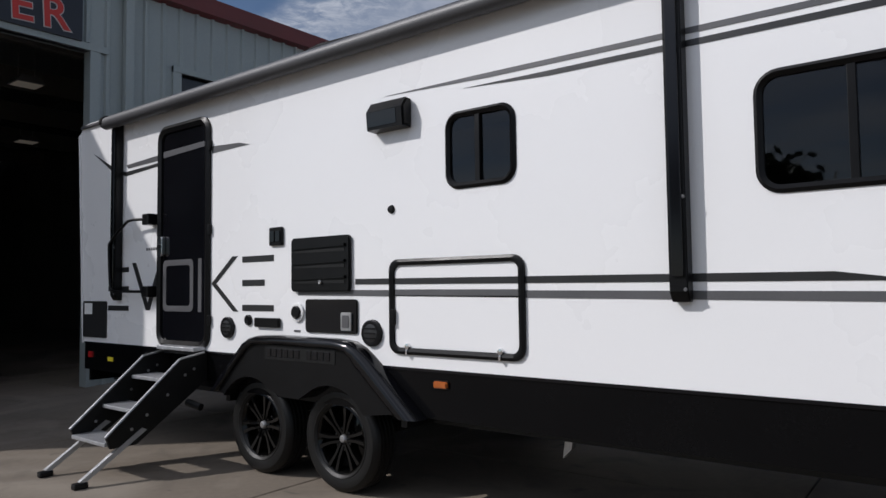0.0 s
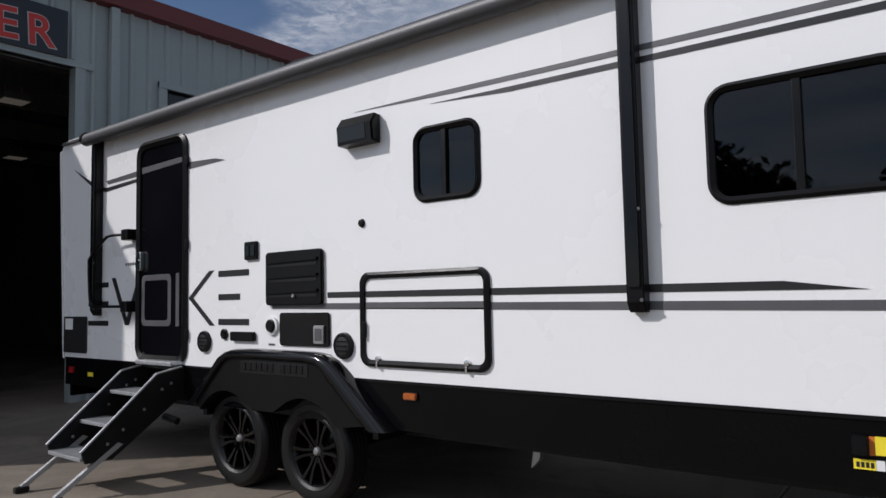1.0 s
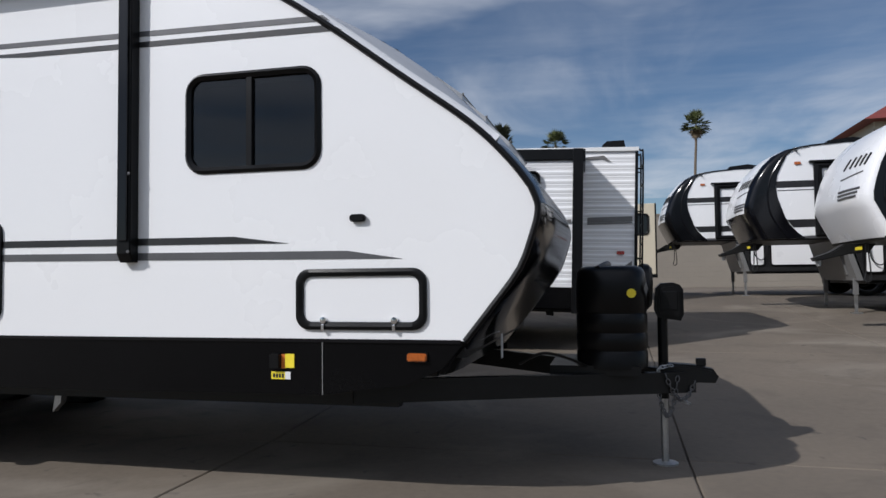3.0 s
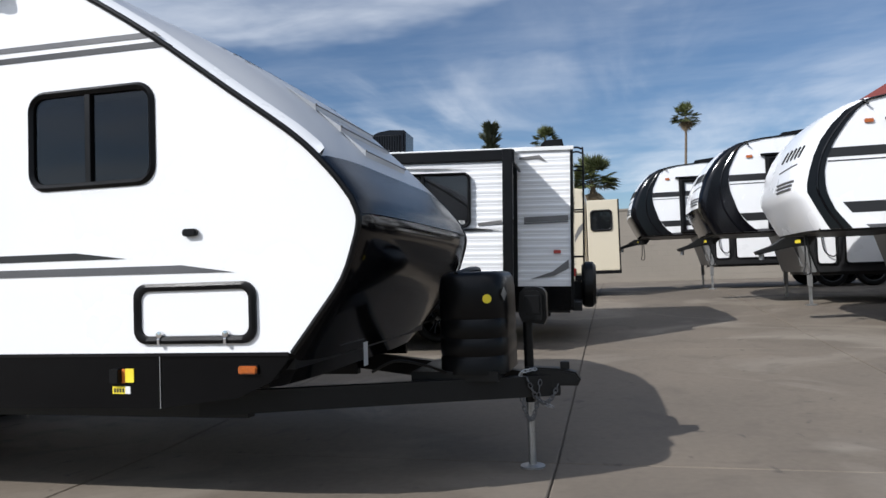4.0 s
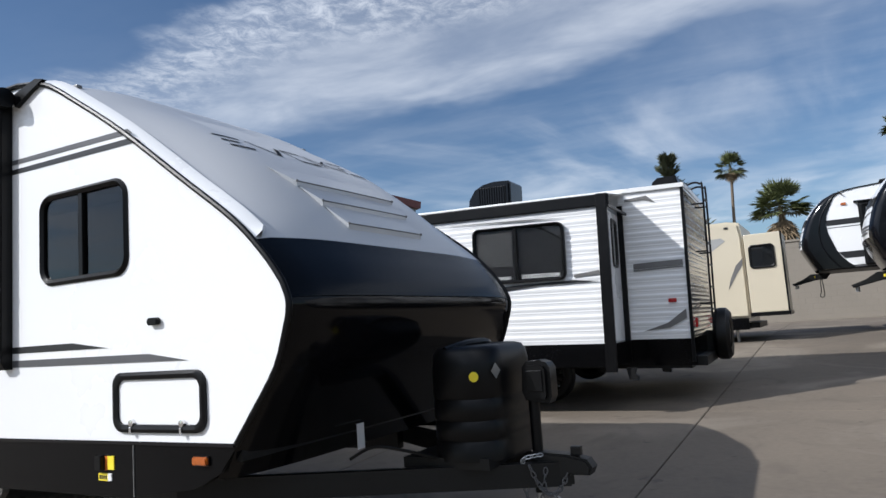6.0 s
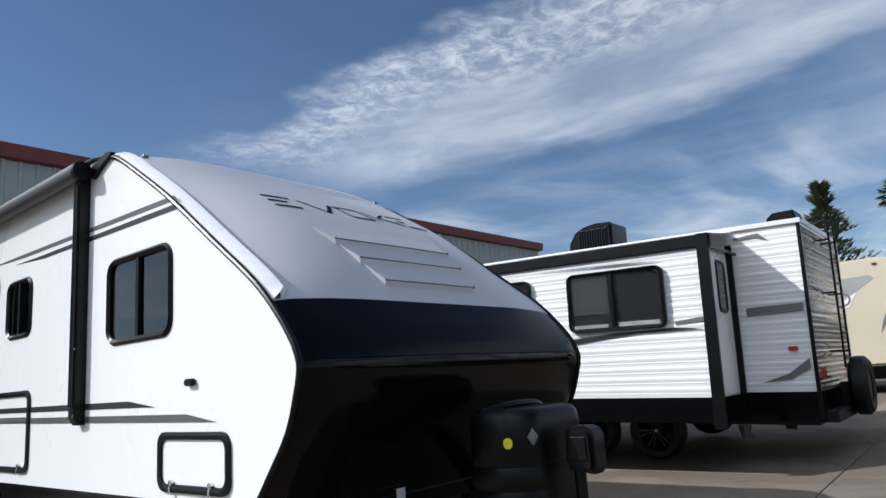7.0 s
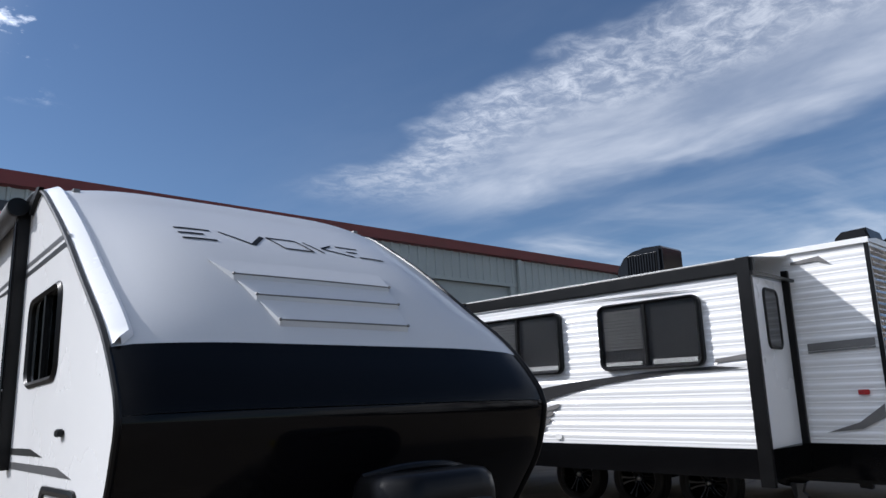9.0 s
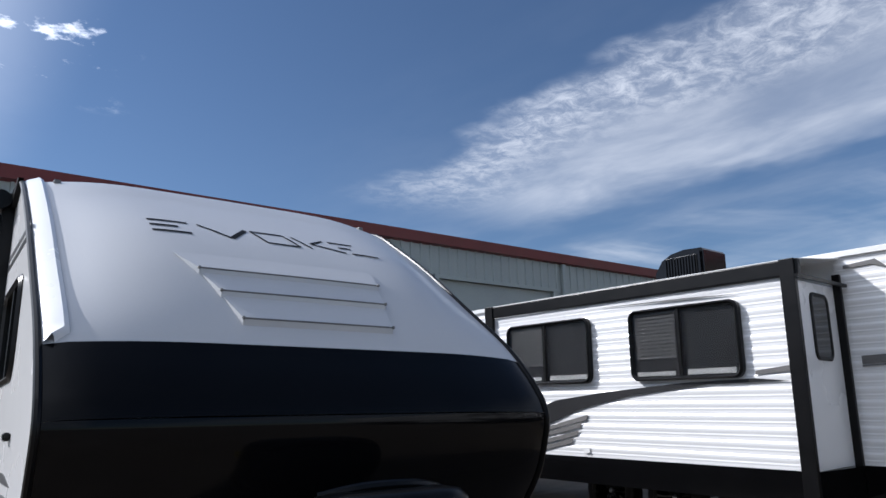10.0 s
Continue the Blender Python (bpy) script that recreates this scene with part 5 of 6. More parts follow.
def make_cream():
    y0, y1 = 13.9, 16.4
    part("body", prism([(-7.0, 1.15), (-7.0, 3.20), (0.55, 3.28), (0.80, 3.24), (0.85, 2.9), (0.85, 1.15)], y0, y1, bevel=0.05), CREAM, cream, "cream fibreglass shell", smooth=True)
    part("skirt", box(-6.9, 0.80, y0 + 0.02, y1 - 0.02, 0.90, 1.15), SKIRT_BLACK, cream)
    sl = part("slide_out", box(0.88, 1.62, y0 - 0.10, y0 + 1.2, 1.25, 2.94, 0.02), CREAM, cream, "cream slide-out box")
    part("floor_beam", box(0.86, 1.64, y0 - 0.11, y0 + 1.2, 1.17, 1.247), PLASTIC, sl)
    part("corner_trim", box(1.60, 1.635, y0 - 0.125, y0 - 0.101, 1.22, 2.94), PLASTIC, sl)
    w = part("window", ring(rounded(0.955, 1.465, 2.19, 2.70, 0.08), rounded(1.0, 1.42, 2.235, 2.655, 0.06), y0 - 0.135, y0 - 0.1005), PLASTIC, sl, "dark window with rounded black frame")
    part("pane", prism(rounded(0.995, 1.425, 2.23, 2.66, 0.06), y0 - 0.112, y0 - 0.104), PANE_DARK, w)
    part("graphic", prism([(-2.4, 2.86), (0.42, 2.93), (0.50, 2.86), (0.20, 2.66), (-0.30, 2.42), (-2.4, 2.40)], y0 - 0.004, y0 - 0.001), PALE_GREY, cream, "pale grey printed panel")
    part("graphic", prism([(-0.9, 2.42), (-0.30, 2.34), (0.15, 2.62), (0.0, 2.36), (-0.35, 2.20), (-0.9, 2.30)], y0 - 0.006, y0 - 0.0042), WHITE, cream)
    part("round_mark", lathe([(0.10, -0.010), (0.135, -0.010), (0.135, -0.004), (0.10, -0.004)], (-0.10, y0, 2.50), n=24), SIDING_GREY, cream, "grey ring mark")
    part("swoosh", prism([(0.46, 1.78), (0.53, 2.02), (0.66, 2.30), (0.82, 2.46), (0.80, 2.30), (0.66, 2.10), (0.55, 1.92)], y0 - 0.006, y0 - 0.001), SIDING_GREY, cream, "dark curved swoosh")
    part("side_marker", box(0.50, 0.58, y0 - 0.02, y0 - 0.001, 3.12, 3.16), DECAL_BLACK, cream)
    for x in (-3.2, -2.3):
        wheel(cream, x, y0 + 0.2, ground_z(y0) + 0.35, 0.35, 0.22, rich=False)
    part("jack_leg", tube([(0.5, y0 + 0.4, ground_z(y0 + 0.4)), (0.5, y0 + 0.4, 1.0)], 0.03, 8), STEEL, cream)
    part("bumper", box(0.80, 0.98, y0 + 0.3, y1 - 0.3, 0.92, 1.04), FRAME_BLACK, cream)


make_cream()

# ---- fifth-wheel trailers ----
def fifth_wheel(dark):
    """Nose at the origin facing -x, near side facing -y, standing on z = 0."""
    t = thing("fifth_wheel_trailer", (0, 0, 0), "white fifth-wheel trailer with a black swept nose panel", "fifth-wheel trailer", "parked fifth-wheels")
    hw, deep, L, q, low_end = 1.22, 0.28, 9.2, 1.38, 7.1
    zs = [1.4, 1.55, 1.75, 1.95, 2.08, 2.237, 2.469, 2.746, 3.024, 3.301, 3.532, 3.689, 3.745]
    fr = [0.33, 0.25, 0.15, 0.06, 0.0, 0.0, 0.05, 0.13, 0.25, 0.44, 0.66, 0.95, 1.25]
    if dark:
        back_edge = [1.42, 1.25, 1.09, 0.98, 0.94, 0.89, 0.82, 0.79, 0.83, 0.95, 1.06, 1.25, 1.56]
    else:
        back_edge = [0.95, 0.84, 0.70, 0.62, 0.58, 0.56, 0.56, 0.62, 0.76, 0.94, 1.12, 1.32, 1.56]
    n = 20

    def upper(name, bm, mat, parent, label="", smooth=False, angle=35):
        """A part of the upper body, drawn large and brought to its true size."""
        for v in bm.verts:
            v.co.x, v.co.z = v.co.x * 0.775, 0.384 + v.co.z * 0.74
        return part(name, bm, mat, parent, label, smooth, angle)

    def ring_at(z, f):
        pts = []
        for k in range(n + 1):
            a = -math.pi / 2 + math.pi * k / n
            pts.append(Vector((f + deep - deep * abs(math.cos(a)) ** 0.7, hw * math.copysign(abs(math.sin(a)) ** 0.62, math.sin(a)), z)))
        return pts
    rows = [ring_at(z, f) for z, f in zip(zs, fr)]

    def patch(k0, k1, r0, r1):
        bm = bmesh.new()
        g = [[bm.verts.new(p) for p in rows[r][k0:k1 + 1]] for r in range(r0, r1 + 1)]
        for p, q in zip(g, g[1:]):
            for i in range(len(p) - 1):
                bm.faces.new((p[i], p[i + 1], q[i + 1], q[i]))
        return bm
    last = len(rows) - 1
    e = 4 if dark else 0
    low = 4 if dark else 0
    upper("front_cap", patch(e, n - e, low, last), WHITE, t, "rounded white front cap", smooth=True, angle=60)
    if dark:
        upper("nose_panel", patch(0, e, 0, last), GLOSS_BLACK, t, "gloss black corner panel", smooth=True, angle=60)
        upper("nose_panel", patch(n - e, n, 0, last), GLOSS_BLACK, t, smooth=True, angle=60)
        upper("chin", patch(e, n - e, 0, low), GLOSS_BLACK, t, "black chin under the nose", smooth=True, angle=60)
    side = [(fr[i] + deep, zs[i]) for i in range(len(zs))] + [(2.35, 3.80), (4.0, 3.84), (L, 3.85), (L, 1.40)]
    for y0, y1 in ((-hw, -hw + 0.05), (hw - 0.05, hw)):
        upper("side_wall", holed(side, [], y0, y1), WHITE, t, "white fibreglass side wall")
    upper("roof", prism([(fr[-1], 3.735), (2.35, 3.79), (L, 3.84), (L, 3.77), (2.35, 3.72), (fr[-1] + 0.1, 3.66)], -hw + 0.05, hw - 0.05), WHITE, t)
    upper("rear_wall", box(L - 0.05, L, -hw + 0.05, hw - 0.05, 0.66, 3.77), WHITE, t)
    upper("underside", box(0.45, L, -hw + 0.05, hw - 0.05, 1.36, 1.42), FRAME_BLACK, t)
    for s in (-1, 1):
        y0, y1 = sorted((s * (hw + 0.014), s * (hw + 0.0005)))
        upper("side_panel", holed([(fr[i] + deep - 0.01, zs[i]) for i in range(len(zs))] + [(back_edge[i], zs[i]) for i in range(len(zs) - 1, -1, -1)], [], y0, y1), GLOSS_BLACK, t, "gloss black swept side panel")
        # raised crease down the black panel
        mid = [((fr[i] + deep) * 0.45 + back_edge[i] * 0.55, s * (hw + 0.012), zs[i]) for i in range(len(zs))]
        upper("crease", tube(spline(mid, 3), 0.022, 6), GLOSS_BLACK, t, smooth=True)
        upper("roof_rail", tube([(1.56, s * (hw + 0.006), 3.75), (2.35, s * (hw + 0.006), 3.81), (L, s * (hw + 0.006), 3.855)], 0.02, 6), PLASTIC, t, "black roof edge rail")
    y = -hw
    stripes = ((2.70, 2.87, 0.80, 0.80, DECAL_BLACK), (2.62, 2.642, 0.82, 0.82, DECAL_BLACK), (1.68, 1.88, 1.02, 1.16, DECAL_BLACK), (1.40, 1.46, 1.36, 1.42, DECAL_GREY))
    for z0, z1, xa, xb, mat in stripes:
        off = 0.0 if dark else -0.2
        upper("stripe", prism([(xa + off, z1), (L, z1), (L, z0), (xb + off, z0)], y - 0.004, y - 0.0005), mat, t, "dark printed stripe")
    upper("bright_corner", prism([(1.35, 1.66), (1.52, 1.66), (1.62, 1.47), (1.46, 1.47)], y - 0.008, y - 0.0045), PAPER, t)
    upper("drain_spout", tube([(1.2, y - 0.02, 3.70), (1.28, y - 0.06, 3.60)], 0.02, 6), PLASTIC, t)
    upper("clearance_light", prism(rounded(1.22, 1.36, 3.28, 3.35, 0.02), y - 0.025, y), AMBER, t, "orange clearance light")
    upper("slide_frame", ring(rounded(1.64, 3.2, 1.43, 3.30, 0.03, 2), rounded(1.82, 3.05, 1.55, 3.16, 0.03, 2), y - 0.06, y), PLASTIC, t, "black slide-out frame")
    upper("slide_cap", box(1.54, 3.3, y - 0.08, y, 3.305, 3.36, 0.01), PLASTIC, t)
    # lower body with its black frame, white hatches and front wall greyed for shade
    part("front_wall", prism([(q + 0.36, 1.388), (q + 0.46, 1.388), (q + 0.70, 0.62), (q + 0.60, 0.62)], -hw + 0.08, hw - 0.08), BOX_GREY, t, "front wall of the lower body, greyed as if in shade")
    part("front_hatch", prism([(q + 0.395, 1.17), (q + 0.415, 1.17), (q + 0.565, 0.73), (q + 0.545, 0.73)], -0.75, 0.35), BOX_GREY, t)
    part("lower_wall", holed([(q + 0.50, 1.388), (low_end, 1.388), (low_end, 0.62), (q + 0.72, 0.62)], [], y + 0.05, y + 0.09), DECAL_BLACK, t, "black lower side wall")
    part("lower_wall", holed([(q + 0.50, 1.388), (low_end, 1.388), (low_end, 0.62), (q + 0.72, 0.62)], [], hw - 0.09, hw - 0.05), DECAL_BLACK, t)
    part("belly_floor", box(q + 0.75, low_end, -hw + 0.1, hw - 0.1, 0.56, 0.62), FRAME_BLACK, t)
    for x0, x1 in ((q + 0.72, q + 1.02), (q + 1.20, q + 2.25), (q + 2.45, q + 3.1)):
        h = part("hatch", prism(rounded(x0, x1, 0.78, 1.30, 0.06, 3), y + 0.03, y + 0.048), WHITE, t, "white storage hatch")
        part("hatch_frame", ring(rounded(x0 - 0.035, x1 + 0.035, 0.745, 1.335, 0.07, 3), rounded(x0, x1, 0.78, 1.30, 0.06, 3), y + 0.015, y + 0.049), PLASTIC, h)
    upper("tag", box(0.30, 0.33, -0.55, -0.33, 1.20, 1.26), YELLOW, t, "yellow tag under the nose")
    pin = upper("pin_box", prism([(0.20, 1.34), (0.75, 1.34), (0.62, 1.16), (0.30, 1.14), (-0.30, 1.00), (-0.34, 1.07), (-0.05, 1.18)], -0.14, 0.14, bevel=0.02), FRAME_BLACK, t, "black king pin box")
    part("pin", tube([(-0.17, 0, 1.05), (-0.17, 0, 1.15)], 0.04, 10), STEEL, pin)
    upper("cable", tube(spline([(0.45, -0.4, 1.34), (0.44, -0.4, 0.8), (0.40, -0.42, 0.62), (0.47, -0.44, 0.58), (0.52, -0.42, 0.7), (0.48, -0.4, 1.34)], 5), 0.013, 6), RUBBER, t)
    part("hose", tube(spline([(q + 0.78, y - 0.01, 1.33), (q + 0.82, y - 0.03, 1.0), (q + 1.0, y - 0.04, 0.92), (q + 1.08, y - 0.02, 1.33)], 5), 0.012, 6), RUBBER, t)
    for yy in (-0.95, 0.95):
        lg = part("landing_leg", box(q + 0.58, q + 0.66, yy - 0.04, yy + 0.04, 0.35, 1.36, 0.006), BOX_GREY, t, "grey landing leg")
        part("inner_leg", box(q + 0.595, q + 0.645, yy - 0.025, yy + 0.025, 0.02, 0.36), STEEL, lg)
        part("foot", box(q + 0.53, q + 0.71, yy - 0.08, yy + 0.08, 0.0, 0.025, 0.004), STEEL, lg)
    for x in (4.7, 5.6):
        wheel(t, x, -hw + 0.13, 0.38, 0.38, 0.22, rich=False)
        wheel(t, x, hw - 0.13, 0.38, 0.38, 0.22, out=1, rich=False)
    upper("roof_unit", prism([(2.2, 3.79), (2.32, 4.08), (2.9, 4.14), (3.2, 4.08), (3.25, 3.80)], -0.35, 0.35, bevel=0.05), PLASTIC, t, "black rooftop unit", smooth=True)

    def on_cap(z, v):
        """Point of the cap's near half, v from 0 at the middle to 1 at the side."""
        i = max(k for k in range(len(zs) - 1) if zs[k] <= z)
        u = (z - zs[i]) / (zs[i + 1] - zs[i])
        f = fr[i] + (fr[i + 1] - fr[i]) * u
        a = v * math.pi / 2
        return Vector((f + deep - deep * math.cos(a) ** 0.7 - 0.006, -hw * math.sin(a) ** 0.62, z))
    for z, v0, v1 in ((2.33, 0.12, 0.62), (2.26, 0.12, 0.58), (2.19, 0.12, 0.54)):
        upper("cap_mark", tube([on_cap(z, v0 + (v1 - v0) * j / 6) for j in range(7)], 0.022, 6), DECAL_GREY, t, "grey plain cap mark")
    upper("cap_line", tube([on_cap(2.58 + 0.06 * j / 6, 0.1 + 0.5 * j / 6) for j in range(7)], 0.012, 6), DECAL_GREY, t)
    for j in range(5):
        v = 0.10 + 0.12 * j
        upper("cap_bar", tube([on_cap(2.76, v), on_cap(2.87, v + 0.02), on_cap(2.97, v + 0.05)], 0.02, 6), DECAL_BLACK, t, "plain bar in place of a maker's mark")
    return t


PLACES = [(3.82, 8.15, 0), (3.02, 12.0, 0), (1.87, 16.5, 0)]
POSES = [pose(x, y, ground_z(y - 1.0), 0, 0, turn) for x, y, turn in PLACES]
near_fw = fifth_wheel(False)
near_fw.matrix_basis = POSES[0]
dark_fw = fifth_wheel(True)
dark_fw.matrix_basis = POSES[1]
tagged(near_fw, "white fifth-wheel trailer with an all-white cap and black side band")
copy_thing(dark_fw, POSES[2])

# ---- block wall behind the yard ----
wall_far = thing("wall_north", (4, 26.0, ground_z(26)), "sand-coloured concrete block wall", "wall", kind="structure")
gz = ground_z(26.0)
part("core", box(-40, 45, 26.003, 26.18, gz - 0.05, gz + 2.9), BLOCK, wall_far)
part("cap", box(-40, 45, 25.96, 26.24, gz + 2.9, gz + 2.98, 0.01), BLOCK, wall_far)
verts, faces = [], []
for row in range(14):
    for col in range(52):
        bx = -4 + 0.41 * col + (0.205 if row % 2 else 0)
        bz = gz + 0.205 * row
        o = len(verts)
        d = random.uniform(0.0, 0.006)
        a, b, c, e = bx + 0.003, bx + 0.407, bz + 0.003, bz + 0.202
        verts += [(a, 26.004, c), (b, 26.004, c), (b, 26.004, e), (a, 26.004, e), (a + 0.006, 26.0 - d * 0.4, c + 0.006), (b - 0.006, 26.0 - d * 0.4, c + 0.006), (b - 0.006, 26.0 - d * 0.4, e - 0.006), (a + 0.006, 26.0 - d * 0.4, e - 0.006)]
        faces += [(o + 4, o + 5, o + 6, o + 7), (o, o + 1, o + 5, o + 4), (o + 1, o + 2, o + 6, o + 5), (o + 2, o + 3, o + 7, o + 6), (o + 3, o, o + 4, o + 7)]
me = bpy.data.meshes.new("blocks")
me.from_pydata([Vector(v) - ORIGIN[wall_far] for v in verts], [], faces)
me.materials.append(BLOCK)
ob = new("blocks", me)
ob.parent = wall_far
tagged(ob, "", kind="stuff")

# ---- trees beyond the wall ----
def palm(x, y, z_crown, r, label, skirt=False, seed=1):
    rng = random.Random(seed)
    g = 0.7
    t = thing("palm_tree", (x, y, g), label, "palm tree", "palms")
    h = z_crown - g
    pts = [(x + 0.06 * h * 0.12 * math.sin(k), y, g + h * k / 8) for k in range(9)]
    part("trunk", tube(pts, [0.17 - 0.007 * k for k in range(9)], 10), BARK, t, smooth=True)
    tip = Vector(pts[-1])

    def frond(bm, d, length, droop):
        side = d.cross(Vector((0, 0, 1)))
        side = side.normalized() if side.length > 0.05 else Vector((1, 0, 0))
        stalk_end = tip + d * length * 0.5 - Vector((0, 0, droop * 0.3 * length))
        n1 = [bm.verts.new(p) for p in (tip - side * 0.02, tip + side * 0.02, stalk_end + side * 0.02, stalk_end - side * 0.02)]
        bm.faces.new(n1)
        up = side.cross(d)
        for k in range(11):
            a = radians(-75 + 150 * k / 10)
            w = d * math.cos(a) + side * math.sin(a)
            e = stalk_end + w * length * rng.uniform(0.45, 0.58) - Vector((0, 0, droop * length * rng.uniform(0.15, 0.4)))
            m = stalk_end.lerp(e, 0.5) + up * 0.05
            s = w.cross(up).normalized() * length * 0.035
            v = [bm.verts.new(p) for p in (stalk_end, m + s, e, m - s)]
            bm.faces.new(v)
    bm, dry = bmesh.new(), bmesh.new()
    for k in range(84 if skirt else 56):
        az = rng.uniform(0, 2 * math.pi)
        el = radians(rng.uniform(-15 if skirt else -25, 88))
        d = Vector((math.cos(az) * math.cos(el), math.sin(az) * math.cos(el), math.sin(el)))
        frond(bm, d, r * rng.uniform(0.85, 1.15), 0.35 if el < 0.7 else 0.1)
    for k in range(26 if not skirt else 60):
        az = rng.uniform(0, 2 * math.pi)
        el = radians(rng.uniform(-88, -58 if skirt else -35))
        d = Vector((math.cos(az) * math.cos(el), math.sin(az) * math.cos(el), math.sin(el)))
        frond(dry, d, r * rng.uniform(0.6, 1.0) * (1.25 if skirt else 0.8), 0.5)
    part("crown", bm, FROND, t, "green fan fronds")
    part("dry_skirt", dry, DRY, t, "hanging dry fronds")


palm(8.9, 70.0, 16.2, 1.55, "tall thin fan palm behind the block wall", seed=3)
palm(-4.6, 65.0, 14.0, 1.5, "tall fan palm half hidden behind the trailers", seed=5)
palm(0.35, 40.0, 6.75, 1.6, "short bushy fan palm with dry hanging fronds", True, 7)


def conifer(x, y, z0, z1, r, seed=2):
    rng = random.Random(seed)
    t = thing("conifer_tree", (x, y, z0), "dark narrow evergreen tree behind the trailers", "tree")
    part("trunk", tube([(x, y, z0), (x, y, z1 - 0.5)], [0.3, 0.04], 8), BARK, t)
    bm = bmesh.new()
    for k in range(2000):
        f = rng.random() ** 0.8
        z = z0 + (z1 - z0) * (0.25 + 0.75 * f)
        rad = r * (1.05 - f) ** 0.8 * rng.uniform(0.15, 1.0) * (0.8 + 0.35 * math.sin(z * 2.3) + 0.25 * math.sin(z * 5.1 + 1)) + 0.1
        a = rng.uniform(0, 2 * math.pi)
        c = Vector((x + rad * math.cos(a), y + rad * math.sin(a), z))
        d = Vector((math.cos(a), math.sin(a), rng.uniform(0.2, 1.2))).normalized()
        s = d.orthogonal().normalized() * 0.14
        v = [bm.verts.new(p) for p in (c - d * 0.1 - s, c - d * 0.1 + s, c + d * rng.uniform(0.3, 0.6))]
        bm.faces.new(v)
    part("crown", bm, CONIFER, t, "dull green ragged foliage")


conifer(-9.0, 60.0, 0.7, 15.0, 3.4)

def broad_tree(x, y, h, r, seed):
    rng = random.Random(seed)
    t = thing("tree", (x, y, 0), "broad leafy tree across the yard, mirrored in the windows", "tree", "yard trees")
    part("trunk", tube([(x, y, 0), (x + 0.1, y, h * 0.3), (x - 0.1, y + 0.1, h * 0.6)], [0.28, 0.22, 0.1], 9), BARK, t, smooth=True)
    limbs = [(x + r * 0.7 * math.cos(a), y + r * 0.7 * math.sin(a), h * rng.uniform(0.55, 0.95)) for a in [k * 0.9 for k in range(7)]]
    for q in limbs:
        part("limb", tube([(x, y, h * 0.32), (x * 0.5 + q[0] * 0.5, y * 0.5 + q[1] * 0.5, h * 0.5), q], [0.12, 0.08, 0.03], 6), BARK, t)
    bm = bmesh.new()
    for k in range(4200):
        q = Vector(rng.choice(limbs + [(x, y, h * 0.8)]))
        c = q + Vector((rng.gauss(0, 1), rng.gauss(0, 1), rng.gauss(0, 0.8))) * r * 0.25
        d = Vector((rng.gauss(0, 1), rng.gauss(0, 1), rng.gauss(0, 1))).normalized()
        e = d.orthogonal().normalized() * 0.17
        bm.faces.new([bm.verts.new(p) for p in (c - d * 0.24, c + e, c + d * 0.24, c - e)])
    part("crown", bm, LEAF, t, "loose green foliage")


broad_tree(-9.0, -26.0, 6.6, 2.6, 11)
broad_tree(-1.5, -30.0, 6.2, 2.8, 12)
broad_tree(7.5, -27.0, 6.4, 2.6, 13)

# ---- house with a red roof past the yard ----
house = thing("house", (23, 45, 0.7), "far pale house with a red tiled hip roof", "house")
part("wall", box(15.0, 31.5, 40, 50, 0.7, 9.7), CREAM, house)
hb = bmesh.new()
hv = [hb.verts.new(p) for p in ((14.2, 39, 9.7), (32.4, 39, 9.7), (32.4, 51, 9.7), (14.2, 51, 9.7), (20.0, 45, 13.2), (27.5, 45, 13.2))]
for q in ((0, 1, 5, 4), (1, 2, 5), (2, 3, 4, 5), (3, 0, 4), (0, 1, 2, 3)):
    hb.faces.new([hv[i] for i in q])
part("roof", hb, TILE_RED, house, "red tiled roof")

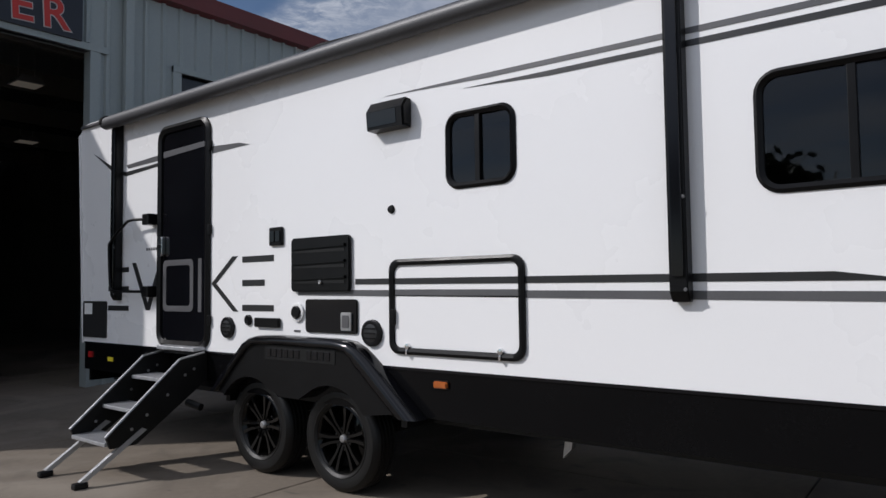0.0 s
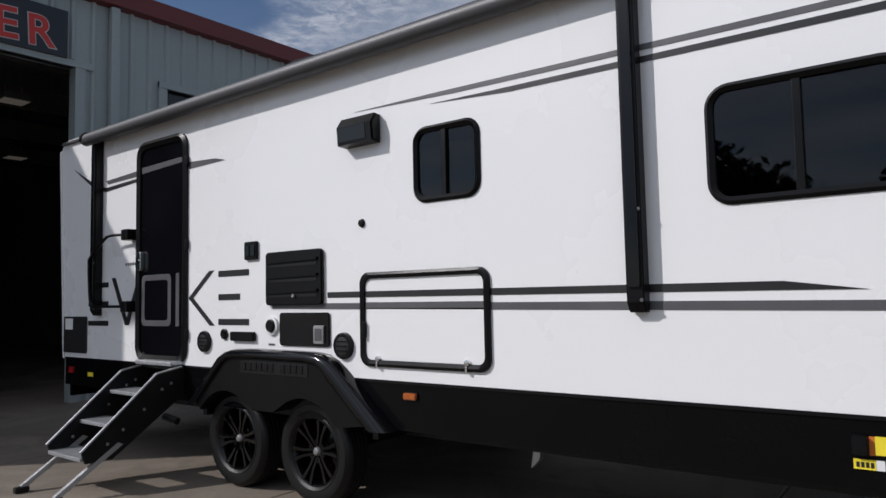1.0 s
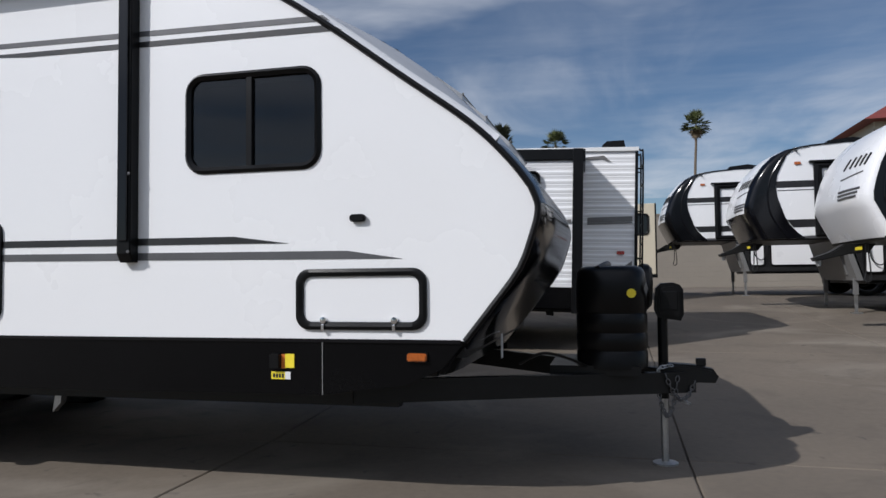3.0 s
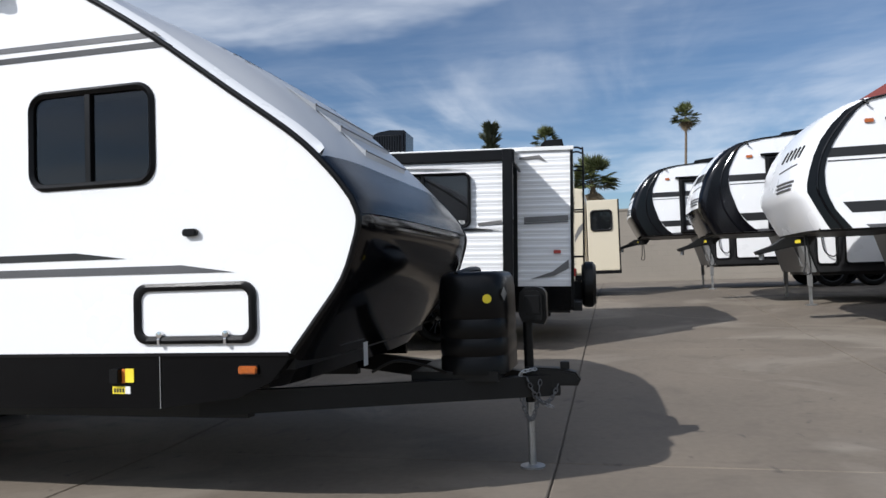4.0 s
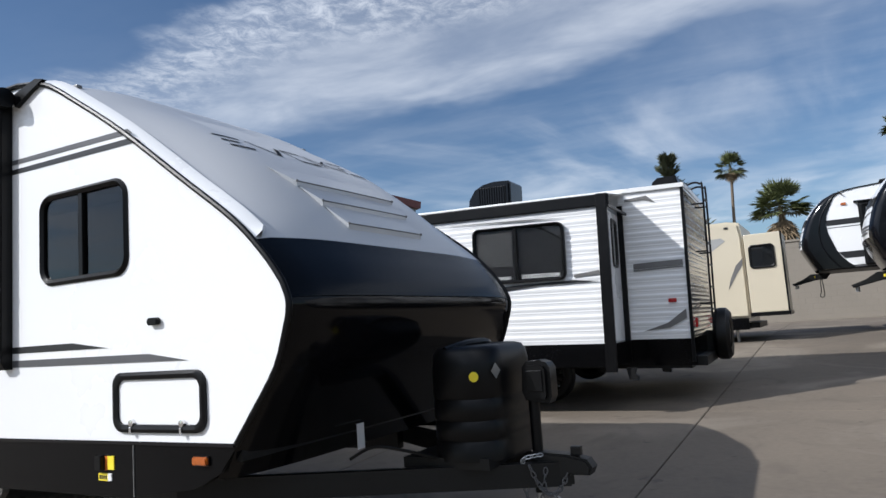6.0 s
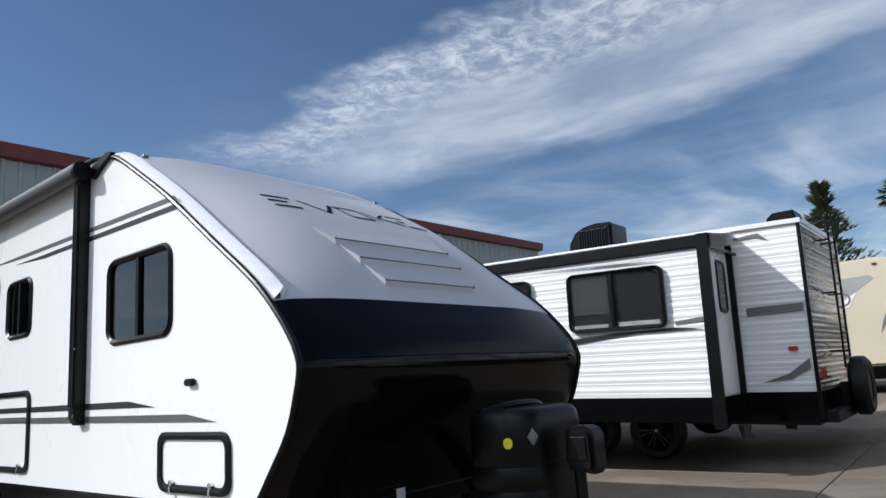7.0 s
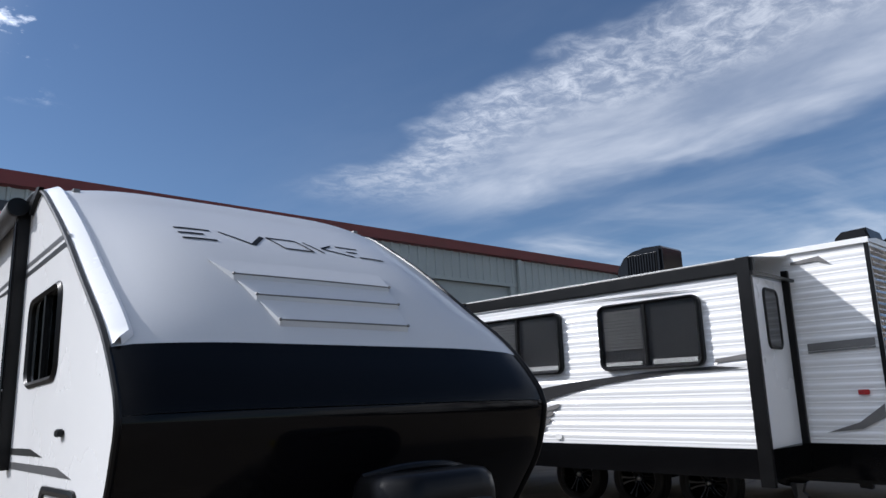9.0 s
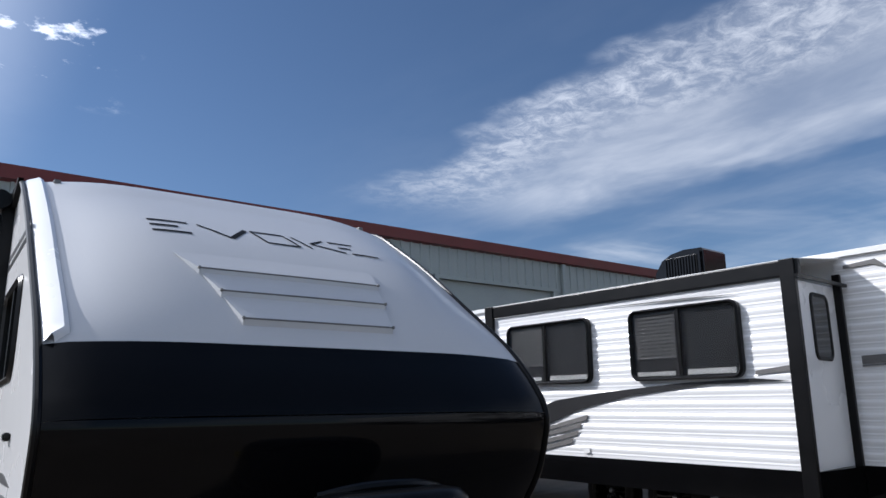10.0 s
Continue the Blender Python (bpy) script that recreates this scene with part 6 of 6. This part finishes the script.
# ---- thin cloud high over the yard ----
def cloud_material():
    m = bpy.data.materials.new("thin_cloud")
    m.use_nodes = True
    n, l = m.node_tree.nodes, m.node_tree.links
    n.clear()
    out, mix, clear, em = (n.new(k) for k in ("ShaderNodeOutputMaterial", "ShaderNodeMixShader", "ShaderNodeBsdfTransparent", "ShaderNodeEmission"))
    em.inputs[0].default_value = (0.95, 0.97, 1.0, 1)
    tc, sep = n.new("ShaderNodeTexCoord"), n.new("ShaderNodeSeparateXYZ")
    l.new(tc.outputs["Object"], sep.inputs[0])

    def noise_at(scale, sx, sy, detail, rough=0.6, dist=0.0):
        mp = n.new("ShaderNodeMapping")
        mp.inputs["Scale"].default_value = (sx, sy, 1)
        mp.inputs["Rotation"].default_value = (0, 0, radians(-14))
        t = n.new("ShaderNodeTexNoise")
        t.inputs["Scale"].default_value, t.inputs["Detail"].default_value, t.inputs["Roughness"].default_value, t.inputs["Distortion"].default_value = scale, detail, rough, dist
        l.new(tc.outputs["Object"], mp.inputs[0])
        l.new(mp.outputs[0], t.inputs["Vector"])
        return t.outputs[0]

    def math_node(op, a, b):
        k = n.new("ShaderNodeMath")
        k.operation = op
        for i, v in enumerate((a, b)):
            if isinstance(v, (int, float)):
                k.inputs[i].default_value = v
            else:
                l.new(v, k.inputs[i])
        return k.outputs[0]

    def span(v, a, b, lo=0.0, hi=1.0):
        k = n.new("ShaderNodeMapRange")
        k.interpolation_type = "SMOOTHSTEP"
        k.inputs[1].default_value, k.inputs[2].default_value, k.inputs[3].default_value, k.inputs[4].default_value = a, b, lo, hi
        l.new(v, k.inputs[0])
        return k.outputs[0]
    warp = noise_at(0.0022, 1, 1, 4)
    y = math_node("ADD", sep.outputs[1], math_node("MULTIPLY", math_node("SUBTRACT", warp, 0.5), 520))
    band = math_node("MULTIPLY", span(y, 690, 820), span(y, 1400, 1180))
    left = span(sep.outputs[0], -1420, -1050)
    ripple = span(noise_at(0.026, 0.9, 0.8, 7, 0.70, 0.5), 0.36, 0.70)
    streak = span(noise_at(0.0050, 0.6, 1.0, 6, 0.55, 0.4), 0.25, 0.85)
    ragged = math_node("ADD", math_node("MULTIPLY", ripple, span(y, 1080, 820)), math_node("MULTIPLY", streak, span(y, 820, 1080)))
    main = math_node("MULTIPLY", math_node("MULTIPLY", band, left), math_node("ADD", math_node("MULTIPLY", ragged, 0.42), 0.18))
    far = math_node("MULTIPLY", span(y, 1480, 1680), span(noise_at(0.0021, 1.0, 0.42, 7, 0.52, 0.5), 0.40, 0.80))
    far = math_node("MULTIPLY", far, 0.60)
    east = math_node("MULTIPLY", span(sep.outputs[0], -500, 300), span(noise_at(0.0022, 1.0, 0.45, 7, 0.52, 0.5), 0.40, 0.80))
    east = math_node("MULTIPLY", math_node("MULTIPLY", east, span(y, 700, 1200)), 0.5)
    puff = math_node("MULTIPLY", math_node("MULTIPLY", math_node("MULTIPLY", span(sep.outputs[0], -840, -900), span(sep.outputs[0], -1180, -1050)), span(y, 170, 100)), math_node("MULTIPLY", span(y, -60, 20), math_node("MULTIPLY", span(noise_at(0.014, 1, 1, 6), 0.54, 0.70), 0.6)))
    # unseen southern cloud, added so that its glow fills the shadows
    south_fill = math_node("MULTIPLY", math_node("MULTIPLY", span(sep.outputs[1], 150, -300), span(noise_at(0.0028, 0.6, 1.0, 6, 0.55, 0.4), 0.15, 0.75)), 0.62)
    main = math_node("MAXIMUM", main, south_fill)
    total = math_node("MAXIMUM", math_node("MAXIMUM", main, far), math_node("MAXIMUM", east, puff))
    veil = math_node("MULTIPLY", math_node("MULTIPLY", span(noise_at(0.003, 0.5, 1, 5), 0.35, 0.75), span(sep.outputs[1], 300, 1600)), 0.12)
    total = math_node("MINIMUM", math_node("ADD", total, veil), 0.92)
    # emission raised round the sun's place, for more fill from the unseen cloud
    dist = n.new("ShaderNodeVectorMath")
    dist.operation = "DISTANCE"
    dist.inputs[1].default_value = (-500, -500, 0)
    l.new(tc.outputs["Object"], dist.inputs[0])
    l.new(span(dist.outputs["Value"], 200, 1500, 2.6, 0.8), em.inputs[1])
    l.new(total, mix.inputs[0])
    l.new(clear.outputs[0], mix.inputs[1])
    l.new(em.outputs[0], mix.inputs[2])
    l.new(mix.outputs[0], out.inputs[0])
    return m


cb = bmesh.new()
cv = [cb.verts.new((4700 * math.cos(2 * math.pi * k / 48), 4700 * math.sin(2 * math.pi * k / 48), 0)) for k in range(48)]
cb.faces.new(cv)
clouds = solid("backdrop", cb, cloud_material(), "thin white cirrus over a blue sky, with unseen fill cloud added southward", "sky", "structure")
clouds.location = (0, 0, 500)

# ---- concrete slabs of the yard ----
slab_x = [1.05 + 2.97 * k for k in range(-7, 7)]
slab_y = [-12.8, -8.1, -3.4, 1.3, 6.0, 10.7, 15.4, 20.1, 24.8, 26.0]
gap = 0.006
for ya, yb in zip(slab_y, slab_y[1:]):
    for xa, xb in zip(slab_x, slab_x[1:]):
        bm = bmesh.new()
        x0, x1, y0, y1 = xa + gap, xb - gap, ya + gap, yb - gap
        z0, z1 = ground_z(y0), ground_z(y1)
        e = 0.008
        lo = [bm.verts.new(p) for p in ((x0, y0, z0 - 0.05), (x1, y0, z0 - 0.05), (x1, y1, z1 - 0.05), (x0, y1, z1 - 0.05))]
        mid = [bm.verts.new(p) for p in ((x0, y0, z0 - 0.005), (x1, y0, z0 - 0.005), (x1, y1, z1 - 0.005), (x0, y1, z1 - 0.005))]
        hi = [bm.verts.new(p) for p in ((x0 + e, y0 + e, z0), (x1 - e, y0 + e, z0), (x1 - e, y1 - e, z1), (x0 + e, y1 - e, z1))]
        for a, b in ((lo, mid), (mid, hi)):
            for i in range(4):
                bm.faces.new((a[i], a[(i + 1) % 4], b[(i + 1) % 4], b[i]))
        bm.faces.new(hi)
        part("slab", bm, CONCRETE, pavement)
